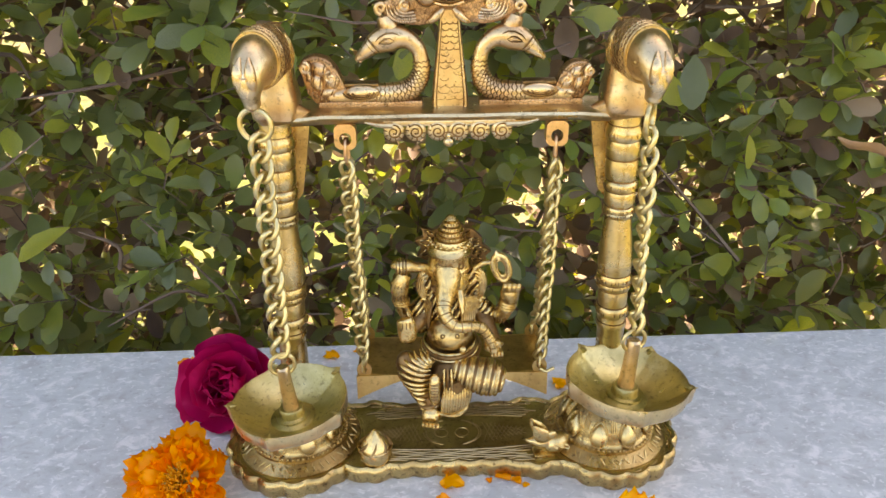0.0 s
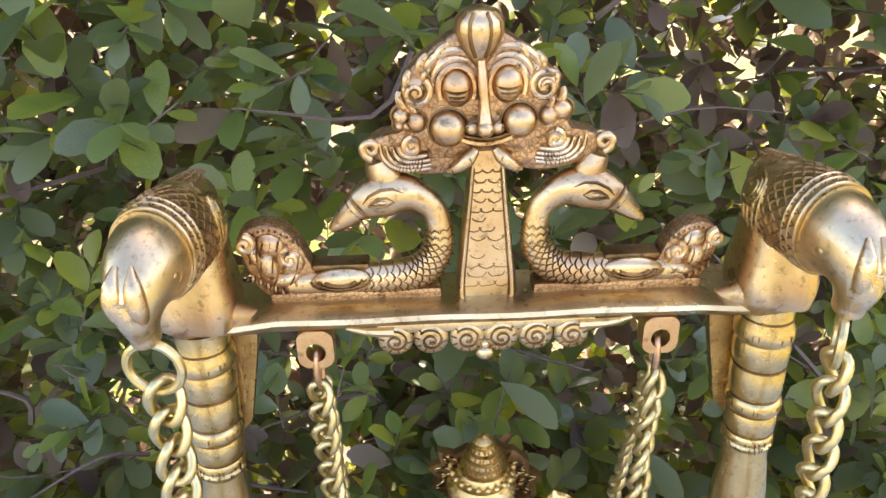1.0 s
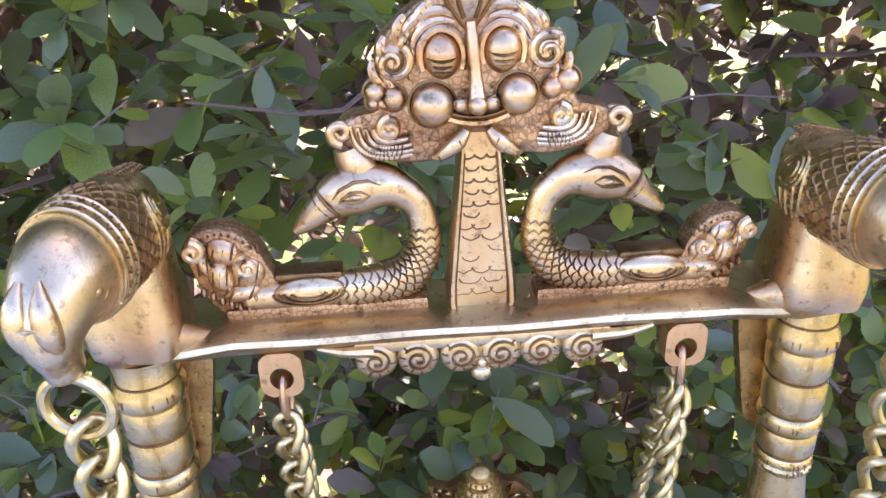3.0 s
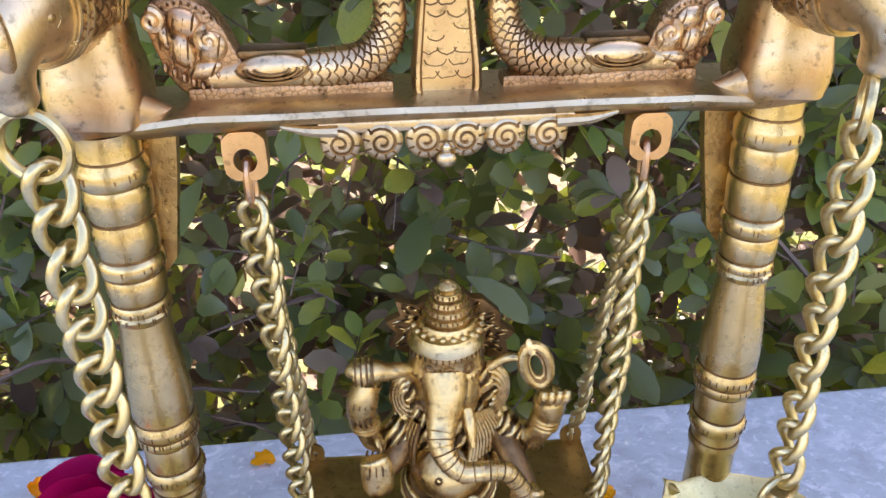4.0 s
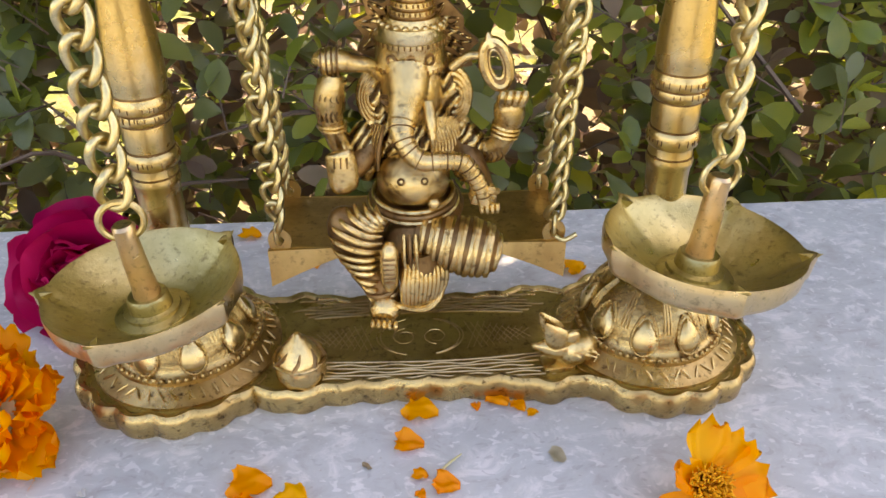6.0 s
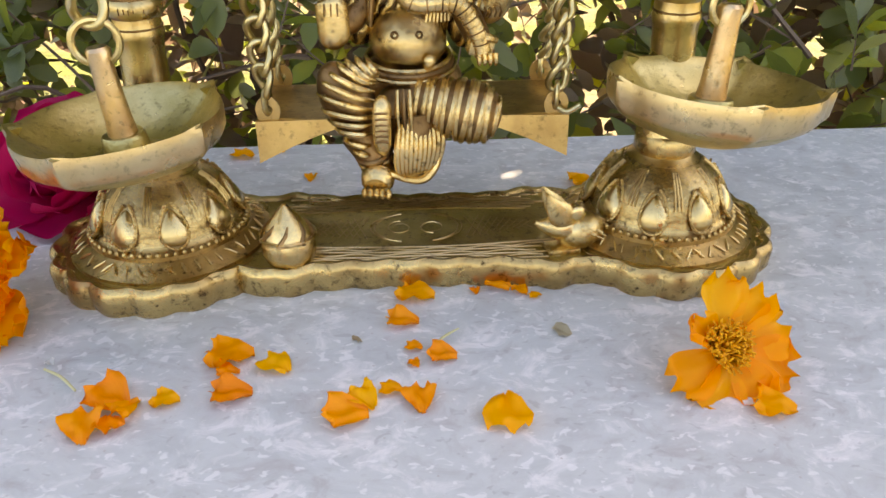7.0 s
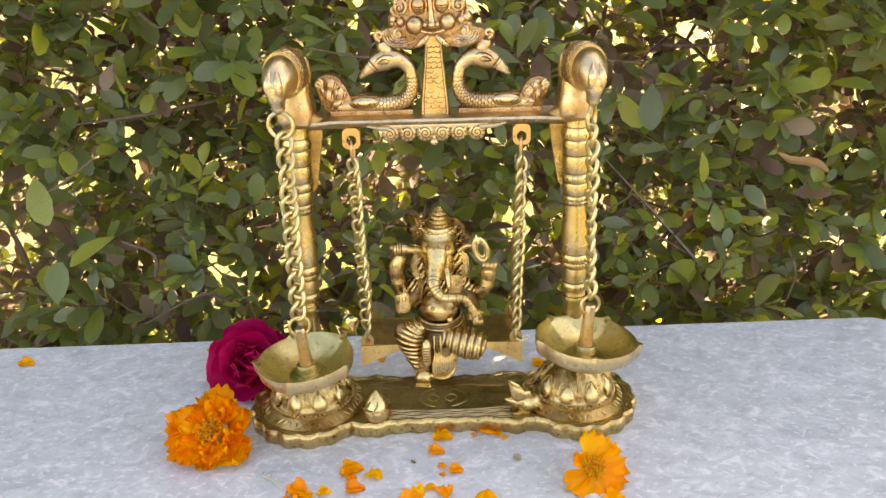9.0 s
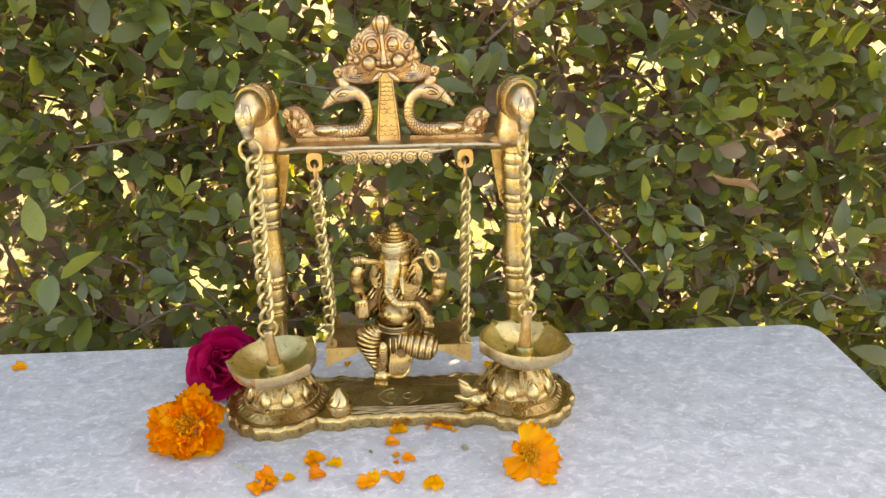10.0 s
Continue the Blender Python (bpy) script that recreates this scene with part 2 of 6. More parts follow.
def tube(bm, pts, radii, n=10, mat=0, flat=1.0, closed=False):
    """A sweep through pts; flat < 1 squeezes the section across."""
    pts = [Vector(p) for p in pts]
    if isinstance(radii, (int, float)):
        radii = [radii] * len(pts)
    rows, ref = [], None
    N = len(pts)
    for k, p in enumerate(pts):
        a = pts[(k - 1) % N] if closed or k else pts[0]
        b = pts[(k + 1) % N] if closed or k < N - 1 else pts[-1]
        d = (b - a).normalized()
        if ref is None:
            ref = d.orthogonal().normalized() if abs(d.y) > 0.9 else (Vector((0, 1, 0)) - d * d.y).normalized()
        else:
            ref = (ref - d * ref.dot(d)).normalized()
        side = d.cross(ref)
        rows.append([bm.verts.new(p + radii[k] * (math.cos(t) * side + flat * math.sin(t) * ref)) for t in [2 * math.pi * i / n for i in range(n)]])
    grid_faces(bm, rows + ([rows[0]] if closed else []), True, not closed, mat)


def smooth_path(pts, steps=6):
    """Catmull-Rom through pts; any number of coordinates each."""
    P = [np.array(p, float) for p in pts]
    P = [2 * P[0] - P[1]] + P + [2 * P[-1] - P[-2]]
    out = []
    for i in range(1, len(P) - 2):
        for s in range(steps):
            t = s / steps
            out.append(0.5 * (2 * P[i] + (P[i + 1] - P[i - 1]) * t + (2 * P[i - 1] - 5 * P[i] + 4 * P[i + 1] - P[i + 2]) * t * t + (3 * P[i] - P[i - 1] - 3 * P[i + 1] + P[i + 2]) * t ** 3))
    return out + [P[-2]]


def sweep(bm, pts, n=10, mat=0, flat=1.0, steps=6):
    """Smooth sweep through (x, y, z, radius)."""
    q = smooth_path(pts, steps)
    tube(bm, [p[:3].tolist() for p in q], [float(p[3]) for p in q], n, mat, flat)


def ball(bm, c, r, rot=(0, 0, 0), n=16, mat=0, power=1.0):
    r = (r, r, r) if isinstance(r, (int, float)) else r
    m = pose(*c, *rot)
    rows = []
    k = max(6, n // 2)
    for i in range(1, k):
        a = math.pi * i / k
        z, q = -math.cos(a), math.sin(a) ** power
        rows.append([bm.verts.new(m @ Vector((r[0] * q * math.cos(t), r[1] * q * math.sin(t), r[2] * z))) for t in [2 * math.pi * j / n for j in range(n)]])
    grid_faces(bm, rows, True, False, mat)
    for row, z, flip in ((rows[0], -1, True), (rows[-1], 1, False)):
        top = bm.verts.new(m @ Vector((0, 0, r[2] * z)))
        for j in range(n):
            v = (row[j], row[(j + 1) % n], top)
            bm.faces.new(v[::-1] if flip else v).material_index = mat


def lathe(bm, profile, seg=40, at=(0, 0, 0), lean=(0, 0), mat=0, wob=None):
    """Turn (radius, z) round an upright axis; lean: shift of x, y per metre of height; wob(angle, k): factor of the radius."""
    rows = []
    for k, (r, z) in enumerate(profile):
        rows.append([bm.verts.new((at[0] + lean[0] * z + r * (wob(t, k) if wob else 1) * math.cos(t), at[1] + lean[1] * z + r * (wob(t, k) if wob else 1) * math.sin(t), at[2] + z)) for t in [2 * math.pi * i / seg for i in range(seg)]])
    grid_faces(bm, rows, True, True, mat)


def ring(bm, c, R, r, rot=(0, 0, 0), n=28, k=10, mat=0, sq=(1, 1)):
    m = pose(*c, *rot)
    tube(bm, [m @ Vector((R * sq[0] * math.cos(t), R * sq[1] * math.sin(t), 0)) for t in [2 * math.pi * i / n for i in range(n)]], r, k, mat, 1.0, True)


def block(bm, c, s, bevel=0.0006, rot=(0, 0, 0), mat=0, seg=2):
    t = bmesh.new()
    bmesh.ops.create_cube(t, size=1.0)
    bmesh.ops.scale(t, vec=s, verts=t.verts)
    if bevel:
        bmesh.ops.bevel(t, geom=t.edges[:], offset=bevel, segments=seg, affect="EDGES", profile=0.5)
    m = pose(*c, *rot)
    mp = {v: bm.verts.new(m @ v.co) for v in t.verts}
    for f in t.faces:
        bm.faces.new([mp[v] for v in f.verts]).material_index = mat
    t.free()


def spiral(bm, c, R, turns, r0, r1, side=1, tilt=(0, 0, 0), a0=0.0, n=8, mat=0, steps=26, flat=1.0):
    """A scroll in the xz plane that winds inwards from radius R."""
    m = pose(*c, *tilt)
    pts, rad = [], []
    for i in range(steps + 1):
        s = i / steps
        a = a0 + side * turns * 2 * math.pi * s
        q = R * (1 - 0.86 * s)
        pts.append(m @ Vector((q * math.cos(a), -0.0008 * s, q * math.sin(a))))
        rad.append(r0 + (r1 - r0) * s)
    tube(bm, pts, rad, n, mat, flat)


# ---- the large structure: ground, table ----
bm = bmesh.new()
bmesh.ops.create_grid(bm, x_segments=60, y_segments=60, size=60)
for v in bm.verts:
    v.co.z = -0.75 + 0.03 * noise.noise(v.co * 0.4)
tagged(part("ground", bm, M_SOIL), "dry sunlit lawn with bare pale soil", "ground", kind="structure")

TABLE_TURN = 3.4                     # the slab and the stand are turned a little to the path
bm = bmesh.new()
rim = []
x0, x1, y0, y1, rc = -0.75, 0.398, -0.52, 0.114, 0.022
for cx, cy, a0 in ((x1 - rc, y1 - rc, 0), (x0 + rc, y1 - rc, 90), (x0 + rc, y0 + rc, 180), (x1 - rc, y0 + rc, 270)):
    for i in range(9):
        a = radians(a0 + 90 * i / 8)
        rim.append((cx + rc * math.cos(a), cy + rc * math.sin(a), math.cos(a), math.sin(a)))
rows = [[bm.verts.new((x - nx * o, y - ny * o, z)) for x, y, nx, ny in rim] for o, z in ((0.004, -0.03), (0, -0.027), (0, -0.003), (0.0009, -0.0009), (0.003, 0))]
grid_faces(bm, rows, True, True)
slab = part("tabletop", bm, M_MARBLE, None, smooth=False)
table = empty("garden_table", pose(0, 0, 0, 0, 0, TABLE_TURN))
slab.parent = table
bm = bmesh.new()
block(bm, (-0.18, -0.2, -0.39), (0.85, 0.42, 0.72), 0.006)
part("pedestal", bm, M_MARBLE, table, smooth=False)
tagged(table, "pale grey marble garden table with rounded corner", "table")

# ---- the brass stand ----
STAND = pose(0, 0, 0, 0, 0, 2.6)
stand = empty("swing_stand", STAND)
tagged(stand, "ornate cast brass swing stand with bird finials on scalloped base", "swing stand")
CX, CR = 0.0965, 0.0425              # centres and radius of the two round ends of the base


def half_depth(x):
    a = abs(x) - CX
    if a > -0.030:
        ang = math.atan2(math.sqrt(max(CR * CR - a * a, 0)), a)
        return math.sqrt(max(CR * CR - a * a, 0)), ang
    return 0.0285, None


def outline():
    """The scalloped plan of the base, anticlockwise."""
    pts = []
    for side in (1, -1):
        for i in range(132):
            a = radians(-136 + 272 * i / 131)
            r = CR + 0.0024 * (abs(math.sin(a * 8.5)) - 0.65)
            x, y = CX + r * math.cos(a), r * math.sin(a)
            pts.append((side * x, side * y))
        for i in range(1, 90):
            x = 0.066 - 0.132 * i / 90
            lobe = 0.0042 * math.exp(-(((abs(x) - 0.050) / 0.011) ** 2))
            y = 0.0282 + lobe + 0.0018 * (abs(math.sin((x + 0.003) * 230)) - 0.5)
            pts.append((side * x, side * y))
    return pts


bm = bmesh.new()
pl = [Vector((x, y, 0)) for x, y in outline()]
cnt = len(pl)
nrm = []
for i in range(cnt):
    d = pl[(i + 3) % cnt] - pl[i - 3]
    nrm.append(Vector((d.y, -d.x, 0)).normalized())
rows = []
for o, z in ((0.0012, 0.0), (0.0, 0.002), (-0.0004, 0.0085), (0.0003, 0.0105), (0.0016, 0.0116), (0.0034, 0.0112), (0.0042, 0.0102)):
    rows.append([bm.verts.new(p - n * o + Vector((0, 0, z))) for p, n in zip(pl, nrm)])
grid_faces(bm, rows, True, True)
bm.normal_update()
for f in bm.faces:
    f.material_index = 1 if abs(f.normal.z) < 0.8 else 0
plate = part("base_plate", bm, [M_PLATE, M_CAST], stand, "olive-toned brass base plate with scalloped edge")

# wavy lines cut round the plate, an oval with two spirals in the middle, hatched ends
bm = bmesh.new()
for side in (-1, 1):
    for k in range(7):
        q = []
        reach = random.uniform(0.040, 0.056)
        for i in range(61):
            x = reach * (i / 30 - 1)
            bow = 0.0035 * (1 - (x / 0.057) ** 2)
            q.append((x, side * (0.0122 + 0.0022 * k + bow * (1 - k / 7) + (0.0006 * math.sin(x * 340 + k * 2.0) if k % 2 else 0.0002 * math.sin(x * 90 + k))), 0.0104))
        tube(bm, q, 0.0004, 5, 0, 1.0)
for s in (-1, 1):
    for rx in (0.018, 0.0165):
        tube(bm, [(s * rx * math.cos(t), 0.0118 * math.sin(t), 0.0104) for t in [-1.2 + 2.4 * i / 24 for i in range(25)]], 0.0003, 5)
    spiral(bm, (s * 0.0065, 0, 0.0104), 0.0052, 2.2, 0.0003, 0.0003, s, (90, 0, 0), math.pi / 2 * s, 5)
    for k in range(9):
        for w in (-1, 1):
            x = s * (0.022 + 0.0026 * k)
            L = 0.0085 * (1 - k / 12)
            tube(bm, [(x - w * 0.003, -L, 0.0103), (x + w * 0.003, L, 0.0103)], 0.00022, 4)
tagged(part("engraving", bm, M_RIM, plate, "fine wavy engraved lines"), kind="stuff")


def domed_foot(s):
    """Round foot of a post: engraved tier, beaded step, petalled dome."""
    bm = bmesh.new()
    lathe(bm, [(0.0372, 0.0100), (0.0372, 0.0116), (0.0355, 0.0124), (0.0312, 0.0150), (0.0300, 0.0156), (0.0300, 0.0172), (0.0276, 0.0180), (0.0262, 0.0195),
               (0.0258, 0.023), (0.0244, 0.0278), (0.0218, 0.0323), (0.0178, 0.0362), (0.0136, 0.0390), (0.0112, 0.0402), (0.0106, 0.0410), (0.0114, 0.0420), (0.0114, 0.0478), (0.0104, 0.049)], 56)
    bm.normal_update()
    for f in bm.faces:
        f.material_index = 1 if 0.0196 < f.calc_center_median().z < 0.0385 else 0
    foot = part("domed_foot", bm, [M_CAST, M_DOME], stand)
    foot.location = (s * 0.0945, 0.0, 0)
    bm = bmesh.new()
    for i in range(60):
        a = 2 * math.pi * i / 60
        ball(bm, (0.0291 * math.cos(a), 0.0291 * math.sin(a), 0.0176), (0.0011, 0.0011, 0.0013), n=6)
    tagged(part("beaded_rim", bm, M_CAST, foot), kind="stuff")
    bm = bmesh.new()
    for i in range(46):
        a = 2 * math.pi * i / 46
        m = pose(0, 0, 0, 0, 0, math.degrees(a) + random.uniform(-2, 2))
        sgn = random.choice((1, -1, 0.3))
        tube(bm, [m @ Vector((0.0316, -0.0014 * sgn, 0.0151)), m @ Vector((0.0333, 0, 0.0142)), m @ Vector((0.035, 0.0014 * sgn, 0.0130))], [0.0003, 0.0005, 0.0003], 5)
    for i in range(20):
        a = 2 * math.pi * i / 20
        m = pose(0, 0, 0, 0, 0, math.degrees(a))
        tube(bm, [m @ Vector((0.0385 + 0.0012 * math.sin(t), 0.0040 * math.cos(t), 0.0105)) for t in [math.pi * j / 8 for j in range(9)]], 0.0003, 5)
    tagged(part("engraving", bm, M_POLISH, foot), kind="stuff")
    for i in range(9):
        a = 360 * i / 9 + 10
        bm = bmesh.new()
        m = pose(0, 0, 0, 0, 0, a) @ pose(0.0244, 0, 0.0268, 0, -26, 0)
        t = bmesh.new()
        ball(t, (0, 0, -0.001), (0.0022, 0.0044, 0.0068), n=16)
        for v in t.verts:
            v.co.y *= 1.0 - 0.5 * v.co.z / 0.006
            v.co = m @ v.co
        bmesh.ops.recalc_face_normals(t, faces=t.faces)
        me = bpy.data.meshes.new("tmp")
        t.to_mesh(me)
        t.free()
        bm.from_mesh(me)
        for f in bm.faces:
            f.material_index = 0
        q = [m @ Vector((0.0002, 0.0047 * math.sin(u) * (1 - 0.3 * math.cos(u)), 0.0083 * math.cos(u) - 0.0006)) for u in [math.pi * (0.10 + 1.8 * j / 24) for j in range(25)]]
        tube(bm, q, 0.0006, 6, 1)
        for j in range(len(q) - 1):          # beaded border
            ball(bm, tuple(q[j] * 1.01), 0.0006, n=5, mat=1)
        rib = pose(0, 0, 0, 0, 0, a + 20)
        for dy in (-0.0011, 0.0, 0.0011):
            tube(bm, [rib @ Vector((x, dy * x / 0.02, z)) for x, z in ((0.0247, 0.0270), (0.0231, 0.0302), (0.0199, 0.0342), (0.0153, 0.0380))], 0.0005, 5, 1)
        part("petal_boss", bm, [M_POLISH, M_CAST], foot)
    return foot


for s in (-1, 1):
    domed_foot(s)

POST = [(0.0104, 0.047), (0.0095, 0.050), (0.0088, 0.056), (0.0082, 0.064), (0.0079, 0.072), (0.0077, 0.080), (0.0079, 0.0835), (0.0084, 0.0845), (0.0086, 0.0862), (0.0080, 0.0875), (0.0079, 0.0905),
        (0.0091, 0.0915), (0.0094, 0.0935), (0.0091, 0.0955), (0.0081, 0.0965), (0.0084, 0.100), (0.0083, 0.1045), (0.0080, 0.1055), (0.0094, 0.1065), (0.0098, 0.1085), (0.0092, 0.1097),
        (0.0098, 0.1110), (0.0098, 0.1130), (0.0090, 0.1145), (0.0088, 0.1155), (0.0094, 0.118), (0.0095, 0.123), (0.0091, 0.131), (0.0083, 0.141), (0.0075, 0.150), (0.0072, 0.1555),
        (0.0080, 0.1565), (0.0083, 0.1580), (0.0077, 0.1590), (0.0083, 0.1602), (0.0081, 0.1618), (0.0074, 0.1628), (0.0082, 0.1645), (0.0083, 0.170), (0.0077, 0.1712), (0.0088, 0.1722), (0.0090, 0.1740), (0.0087, 0.1756),
        (0.0077, 0.1765), (0.0085, 0.178), (0.0086, 0.185), (0.0079, 0.1864), (0.0079, 0.1870), (0.0087, 0.1885), (0.0089, 0.1945), (0.0083, 0.1965), (0.0093, 0.1978), (0.0095, 0.2000), (0.0092, 0.2020), (0.0080, 0.2032), (0.0086, 0.2070)]


def band_height(z, s):
    """The two posts were cast by hand: their bands sit a little apart in height."""
    k = 0.75 if s < 0 else 1.25
    return z + k * float(np.interp(z, [0.060, 0.0915, 0.0955, 0.1065, 0.113, 0.130, 0.1565, 0.1618, 0.1722, 0.1756, 0.187, 0.1978, 0.202, 0.207], [0, 0.005, 0.0055, 0.007, 0.0075, 0.006, 0.0025, 0.0022, 0.0025, 0.003, 0.0045, 0.0045, 0.0045, 0.0105]))


def post(s):
    bm = bmesh.new()
    lathe(bm, [(r, band_height(z, s)) for r, z in POST], 40, lean=(-s * 0.035, 0))
    p = part("post", bm, M_POLISH, stand, "polished turned brass post with ringed bands")
    p.location = (s * 0.0950, 0, 0)
    bm = bmesh.new()                # notches cut across the bands
    for z, r, k in ((0.0935, 0.0094, 34), (0.1085, 0.0097, 34), (0.112, 0.0098, 34), (0.1580, 0.0083, 30), (0.1602, 0.0083, 30), (0.174, 0.0090, 32), (0.2000, 0.0095, 30)):
        z = band_height(z, s)
        for i in range(k):
            if random.random() < 0.35:
                continue
            a = 2 * math.pi * (i + random.uniform(-0.4, 0.4)) / k
            c, d = math.cos(a), math.sin(a)
            tube(bm, [(-s * 0.035 * z + (r + 0.0001) * c, (r + 0.0001) * d, z - random.uniform(0.0004, 0.0012)), (-s * 0.035 * z + (r + 0.0001) * c, (r + 0.0001) * d, z + random.uniform(0.0004, 0.0012))], 0.0002, 4)
    for z, r in ((0.0965, 0.0080), (0.1055, 0.0079), (0.1155, 0.0087), (0.1628, 0.0073), (0.1712, 0.0076), (0.1765, 0.0076), (0.1867, 0.0079), (0.2032, 0.0079), (0.0875, 0.0079), (0.1097, 0.0091)):
        z = band_height(z, s)
        ring(bm, (-s * 0.035 * z, 0, z), r + 0.00005, 0.0005, n=40, k=5)
    tagged(part("notch_band", bm, M_OXIDE, p), kind="stuff")
    return p


def capital(s):
    """Squarish cast block that joins post, beam and bird."""
    bm = bmesh.new()
    rows = []
    for w, d, z in ((0.0086, 0.0086, 0.2150), (0.0098, 0.0104, 0.2168), (0.0112, 0.0122, 0.2182), (0.0117, 0.0130, 0.2215), (0.0118, 0.0130, 0.2260), (0.0110, 0.0122, 0.2305), (0.0102, 0.0116, 0.2345), (0.0100, 0.0114, 0.2420)):
        rows.append([bm.verts.new((w * math.copysign(abs(math.cos(t)) ** 0.55, math.cos(t)), d * math.copysign(abs(math.sin(t)) ** 0.55, math.sin(t)), z + 0.0006 * math.sin(3 * t + z * 900))) for t in [2 * math.pi * i / 44 for i in range(44)]])
    grid_faces(bm, rows, True, True)
    c = part("capital", bm, M_ROSEPLAIN, stand, "worn pinkish brass block")
    c.location = (s * 0.0862, 0.0005, 0)
    bm = bmesh.new()                # flared web from the block to the lip of the beam
    sweep(bm, [(-s * 0.0060, -0.0052, 0.2215, 0.0062), (-s * 0.0105, -0.0030, 0.2196, 0.0046), (-s * 0.0150, -0.0010, 0.2182, 0.0026), (-s * 0.0180, 0.0005, 0.2178, 0.0010)], 12)
    part("web", bm, M_ROSEPLAIN, c)
    bm = bmesh.new()                # flat bracket on the inner side of the post
    f = [bm.verts.new(v) for v in ((-s * 0.004, 0.006, 0.216), (-s * 0.0160, 0.006, 0.216), (-s * 0.0135, 0.006, 0.199), (-s * 0.0085, 0.006, 0.172), (-s * 0.004, 0.006, 0.166))]
    g = [bm.verts.new(v.co + Vector((0, 0.004, 0))) for v in f]
    grid_faces(bm, [f, g], True, True)
    bmesh.ops.recalc_face_normals(bm, faces=bm.faces)
    b = part("bracket", bm, M_CAST, stand, smooth=False)
    b.location = (s * 0.0872, 0.001, 0)


BODY = [(0.017, 0.2450, 0.0060), (0.0110, 0.2470, 0.0115), (0.002, 0.2488, 0.0142), (-0.008, 0.2503, 0.0152), (-0.018, 0.2512, 0.0150), (-0.0245, 0.2512, 0.0142)]


def bird(s):
    """A perched bird that faces forward and looks down, its smooth head ending in a pierced beak; banded neck, scaled body, ribbed wings. Modelled facing -y."""
    def on_body(y, a, lift=0.0):
        r = float(np.interp(-y, [-p[0] for p in BODY], [p[2] for p in BODY])) + lift
        zc = float(np.interp(-y, [-p[0] for p in BODY], [p[1] for p in BODY]))
        return (r * math.cos(a), y, zc + r * math.sin(a))

    bm = bmesh.new()
    sweep(bm, [(0, y, z, r) for y, z, r in BODY], 28, 0)
    sweep(bm, [(0, 0.000, 0.2515, 0.0125), (0, 0.008, 0.2525, 0.0108), (0, 0.0150, 0.2530, 0.0078), (0, 0.0195, 0.2535, 0.0040), (0, 0.0210, 0.2538, 0.0008)], 20, 0)
    body = part("bird", bm, [M_SCALE], stand, "brass bird finial with engraved scales")
    body.location = (s * 0.0862, -0.002, 0.0195)
    body.scale = (0.76, 0.92, 0.92)
    body.rotation_euler = (0, 0, s * radians(6))
    bm = bmesh.new()                # rows of scales over breast and back
    for i in range(9):
        y = -0.0005 - 0.0026 * i
        for k in range(-8, 9):
            a = radians(90 + 15 * (k + (0.5 if i % 2 else 0)))
            tube(bm, [on_body(y + 0.0026 * (1 - u * u) - 0.001, a + radians(8) * u, 0.0001) for u in (-1.0, -0.6, 0.0, 0.6, 1.0)], [0.0001, 0.0004, 0.00055, 0.0004, 0.0001], 4)
    for i in range(7):              # notches over the tail
        for k in (-2, -1, 0, 1, 2):
            y = 0.003 + 0.0022 * i
            x = 0.0028 * k * (1 - 0.08 * i)
            z = 0.2515 + 0.10 * y + math.sqrt(max(1e-6, (0.0127 - 0.28 * y) ** 2 - x * x))
            tube(bm, [(x - 0.0009, y, z), (x, y + 0.0008, z + 0.0002), (x + 0.0009, y, z)], 0.0003, 4)
    tagged(part("feather_scale", bm, M_OXIDE, body), kind="stuff")
    bm = bmesh.new()                # smooth head with the beak turned down
    sweep(bm, [(0, -0.0215, 0.2512, 0.0138), (0, -0.0275, 0.2505, 0.0132), (0, -0.0325, 0.2482, 0.0117), (0, -0.0360, 0.2450, 0.0097), (0, -0.0374, 0.2416, 0.0078), (0, -0.0372, 0.2384, 0.0062), (0, -0.0366, 0.2354, 0.0052), (0, -0.0362, 0.2326, 0.0048), (0, -0.0360, 0.2310, 0.0030)], 26, 0)
    part("head", bm, M_BEAM, body)
    bm = bmesh.new()                # two broad lobes on the front
    for w in (-1, 1):
        sweep(bm, [(w * 0.0026, -0.0398, 0.2570, 0.0008), (w * 0.0034, -0.0424, 0.2522, 0.0030), (w * 0.0036, -0.0430, 0.2472, 0.0036), (w * 0.0030, -0.0416, 0.2424, 0.0030), (w * 0.0016, -0.0400, 0.2384, 0.0010)], 12, 0, 0.75)
    for k in range(3):
        tube(bm, [(-0.0046, -0.0448 + 0.0016 * k, 0.2490 - 0.0036 * k), (0.0, -0.0458 + 0.0016 * k, 0.2482 - 0.0036 * k), (0.0046, -0.0448 + 0.0016 * k, 0.2490 - 0.0036 * k)], 0.0003, 4)
    part("beak", bm, M_ROSEPLAIN, body)
    bm = bmesh.new()
    for y, r in ((-0.0176, 0.01505), (-0.0202, 0.01480), (-0.0230, 0.0144)):
        ring(bm, (0, y, 0.2512), r, 0.0006, (90, 0, 0), 36, 6)
    part("neck_band", bm, M_BEAM, body)
    for w in (-1, 1):
        base = math.pi / 2 - w * math.pi / 2
        bm = bmesh.new()            # wing: a coil at the shoulder and long ribbed feathers below it
        for k in range(3):
            q = []
            for i in range(22):
                u = i / 21 * (5.2 - 0.5 * k) + 0.4
                R = 0.0062 - 0.0017 * k
                q.append(on_body(0.0035 + R * math.cos(u), base + w * (0.42 + R * 70 * math.sin(u) * 0.9), 0.0004))
            tube(bm, q, 0.0008, 6)
